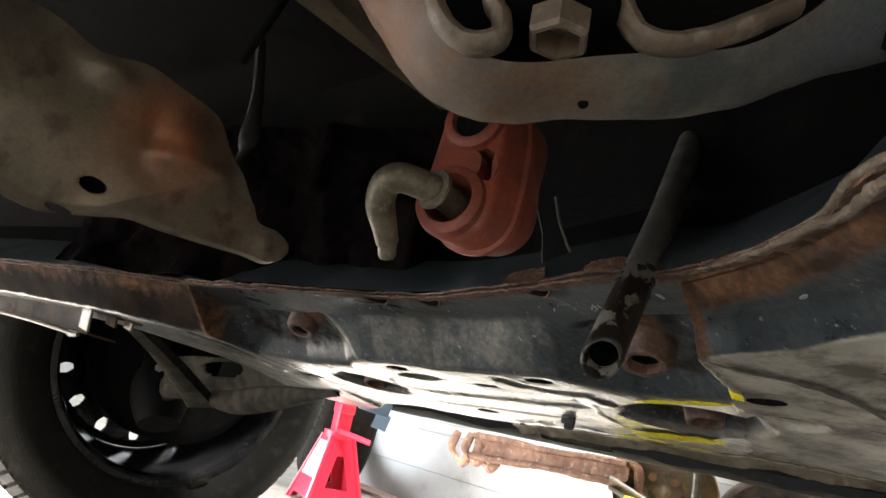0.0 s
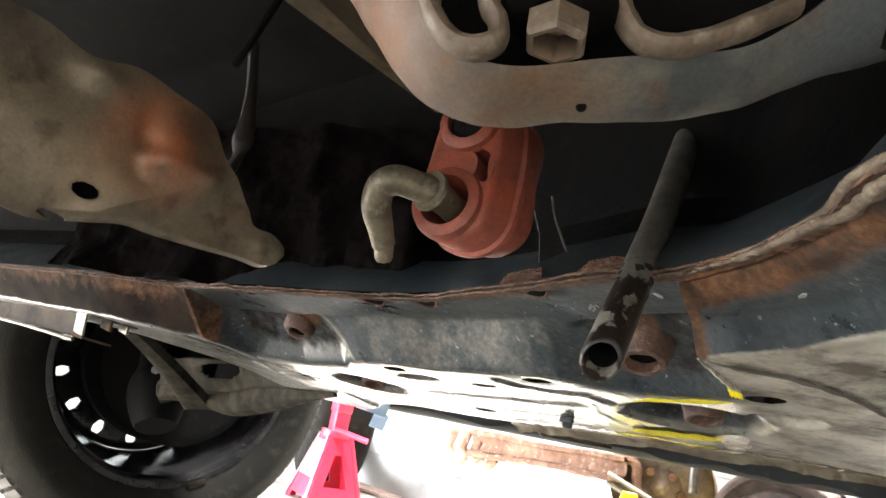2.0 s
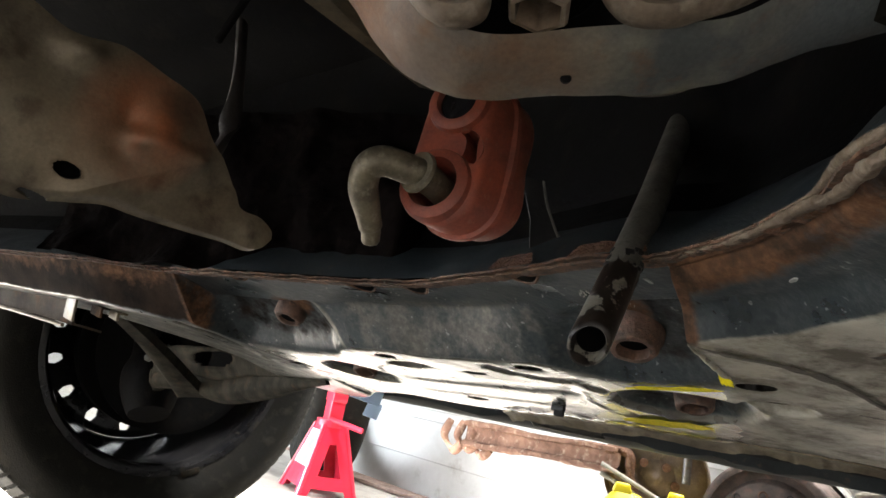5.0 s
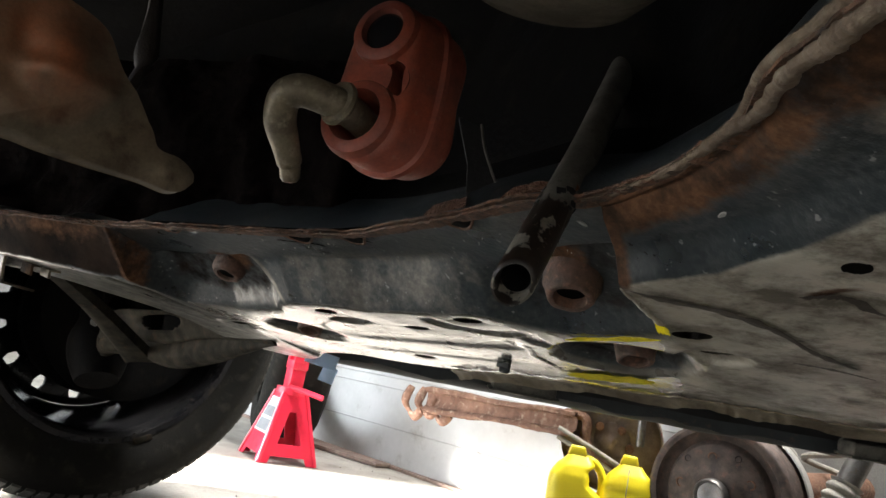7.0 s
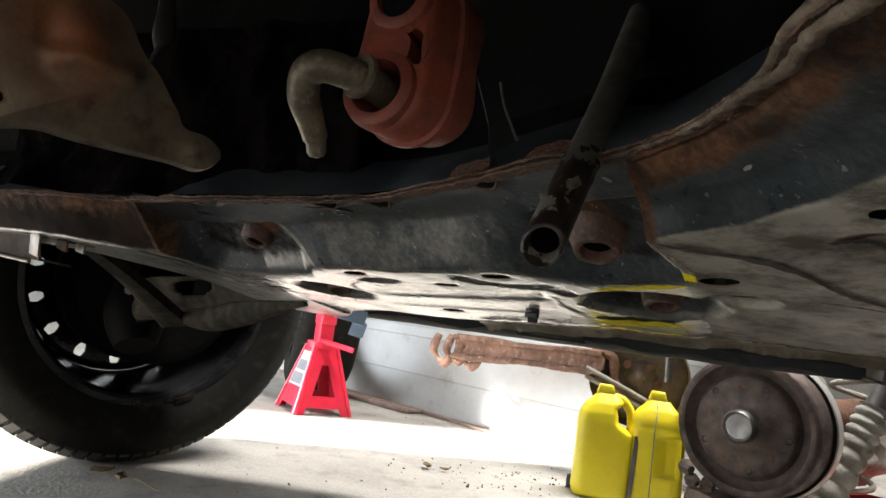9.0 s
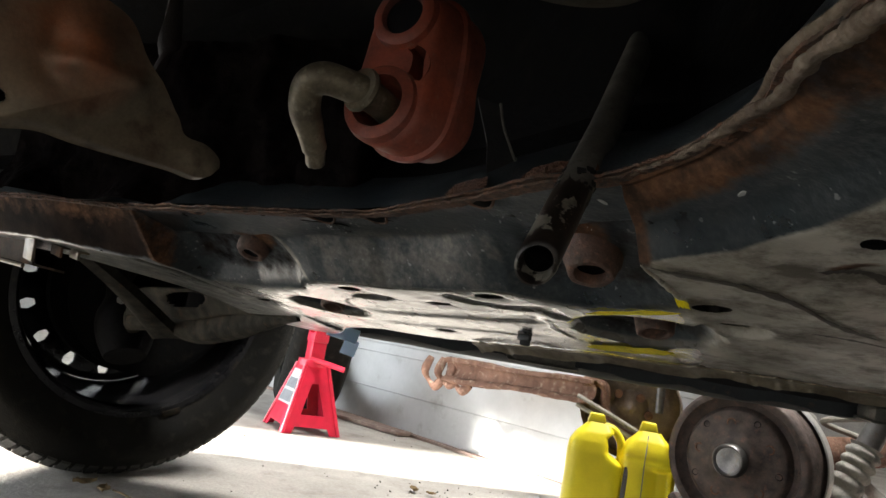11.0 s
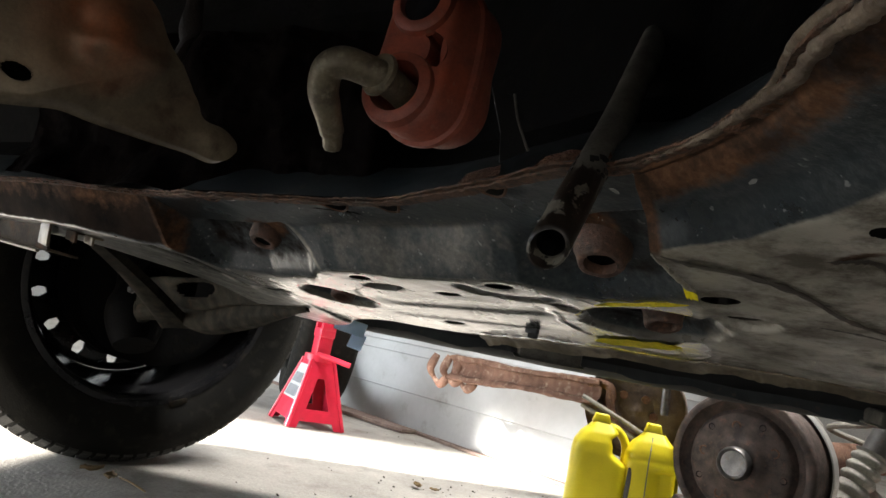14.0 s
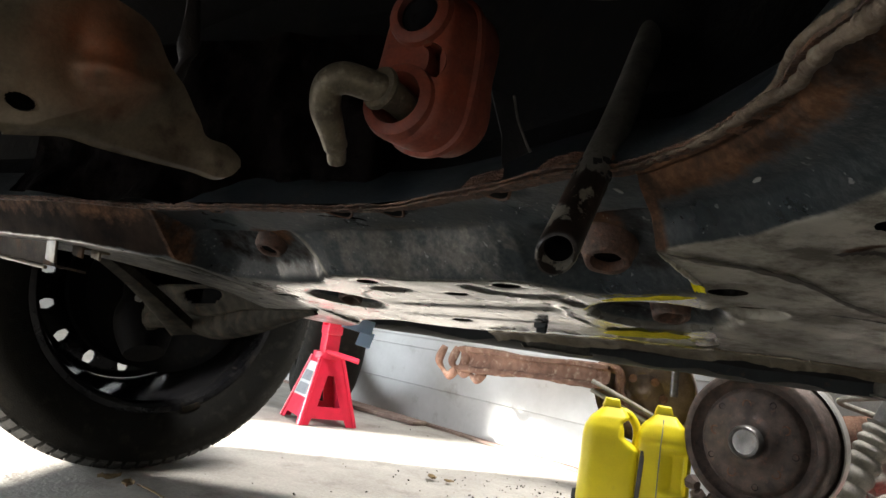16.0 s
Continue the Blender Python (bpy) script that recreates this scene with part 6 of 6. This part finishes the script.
    part("axle_block", block((0.12, 0.10, 0.05), pose(0.585, 1.40, 0.0255, 0, 0, 12), bevel=0.004), CARDBOARD, ob, "wooden support block")


stored_axle()


def old_strut():
    ob = empty("suspension_strut", (0.80, 1.45, 0))
    tagged(ob, "dusty grey suspension strut with a ribbed bellows boot", "car strut")
    a, b = Vector((0.775, 1.45, 0.02)), Vector((0.90, 1.45, 0.30))
    rib = lambda f: 0.026 + 0.006 * abs(math.sin(f * 26))
    part("bellows", smoothed(sweep([a, a.lerp(b, 0.5), b.lerp(a, 0.2)], rib, 120, 18)), BOOT, ob, "ribbed dusty bellows")
    part("strut_rod", smoothed(sweep([b.lerp(a, 0.25), b, b + (b - a) * 0.3], 0.022, 14, 16)), STEEL, ob, "grey strut tube")
    for k, (cx, cy, cz) in enumerate(((0.93, 1.62, 0.02), (0.99, 1.60, 0.02))):
        pts = [(cx + 0.045 * math.cos(t * 0.7), cy + 0.045 * math.sin(t * 0.7), cz + 0.0065 * t) for t in range(0, 46)]
        if k == 0:
            part("coil_spring", smoothed(sweep(pts, 0.0065, 240, 8)), BOOT, ob, "dusty coil spring")
    tray = part("parts_tray", smoothed(turned([(0.002, 0.0), (0.002, 0.13), (0.03, 0.15), (0.034, 0.15), (0.03, 0.143), (0.006, 0.124), (0.006, 0.0)], (0.99, 1.60, 0.0), (0, 0, 1), 48)), REDTRAY)
    tagged(tray, "shallow red round plastic parts tray on the floor", "tray")
    clutter = empty("scrap_casting", (0.86, 1.75, 0))
    tagged(clutter, "rough grey-brown scrap metal casting on the floor", "scrap metal")
    rng = random.Random(8)
    for k in range(7):
        c = Vector((0.80 + 0.22 * rng.random(), 1.72 + 0.12 * rng.random(), 0.05 + 0.21 * k / 6))
        bm = bmesh.new()
        bmesh.ops.create_icosphere(bm, subdivisions=3, radius=0.055 + 0.02 * rng.random(), matrix=Matrix.Translation(c) @ Matrix.Diagonal((1.2, 0.9, 0.8, 1)))
        for v in bm.verts:
            v.co += 0.025 * noise.noise_vector(v.co * 18)
        part("lump", smoothed(bm), BOOT, clutter)


old_strut()


def floor_scraps():
    rng = random.Random(5)
    def flat_scrap(name, x, y, size, mat, label, cat, curl=0.3):
        rows = []
        turn = rng.random() * 6.28
        for i in range(9):
            f = i / 8 - 0.5
            w = 0.32 * size * math.cos(f * math.pi) ** 0.7 if abs(f) < 0.499 else 0.0005
            rows.append([Vector((f * size, w * g, 0.002 + curl * size * (f * f + 0.5 * g * g) + 0.003 * rng.random())) for g in (-1, -0.5, 0, 0.5, 1)])
        m = Matrix.Translation((x, y, 0)) @ Matrix.Rotation(turn, 4, "Z")
        bm = grid_mesh([[m @ p for p in r] for r in rows])
        thick(bm, 0.0008)
        tagged(part(name, smoothed(bm), mat), label, cat, group="dry leaves on the floor")
    for x, y, s in ((-0.47, 1.13, 0.035), (-0.43, 1.11, 0.03), (0.015, 1.50, 0.03), (0.05, 1.49, 0.02)):
        flat_scrap("dry_leaf", x, y, s, LEAF, "curled dry brown leaf on the concrete", "leaf")
    tagged(part("twig", smoothed(sweep([(-0.42, 1.12, 0.004), (-0.39, 1.09, 0.009), (-0.36, 1.08, 0.003)], 0.0013, 14, 6)), LEAF), "thin dry twig beside the tyre", "twig")
    bm = bmesh.new()
    for k in range(230):
        x, y = (rng.uniform(-0.8, 0.9), rng.uniform(0.9, 2.2)) if k < 110 else (rng.gauss(0.22, 0.13), rng.gauss(1.50, 0.08))
        s = rng.uniform(0.0008, 0.003) * (1.6 if rng.random() < 0.06 else 1)
        block((s, s * rng.uniform(0.6, 1.6), s * 0.6), pose(x, y, s * 0.25, rng.uniform(0, 40), rng.uniform(0, 40), rng.uniform(0, 360)), bm)
    tagged(part("grit", bm, GRIT), "scattered dark grit and crumbs on the concrete", "grit", kind="stuff")
    bm = block((0.42, 0.07, 0.012), pose(-0.22, 2.42, 0.007, 0, 0, -40), bevel=0.003)
    tagged(part("board_scrap", bm, CARDBOARD), "stained strip of board lying by the wall", "board")
    for x, y in ((0.315, 1.52), (0.55, 1.50)):
        bm = turned([(0.0, 0.012), (0.012, 0.013), (0.024, 0.012), (0.026, 0.004), (0.034, 0.004), (0.034, 0.0)], (x, y, 0.0), (0, 0, 1), 14)
        tagged(part("bushing", smoothed(bm, 40), BLACK), "small black rubber bushing on the floor", "bushing", group="rubber bushings on the floor")


floor_scraps()
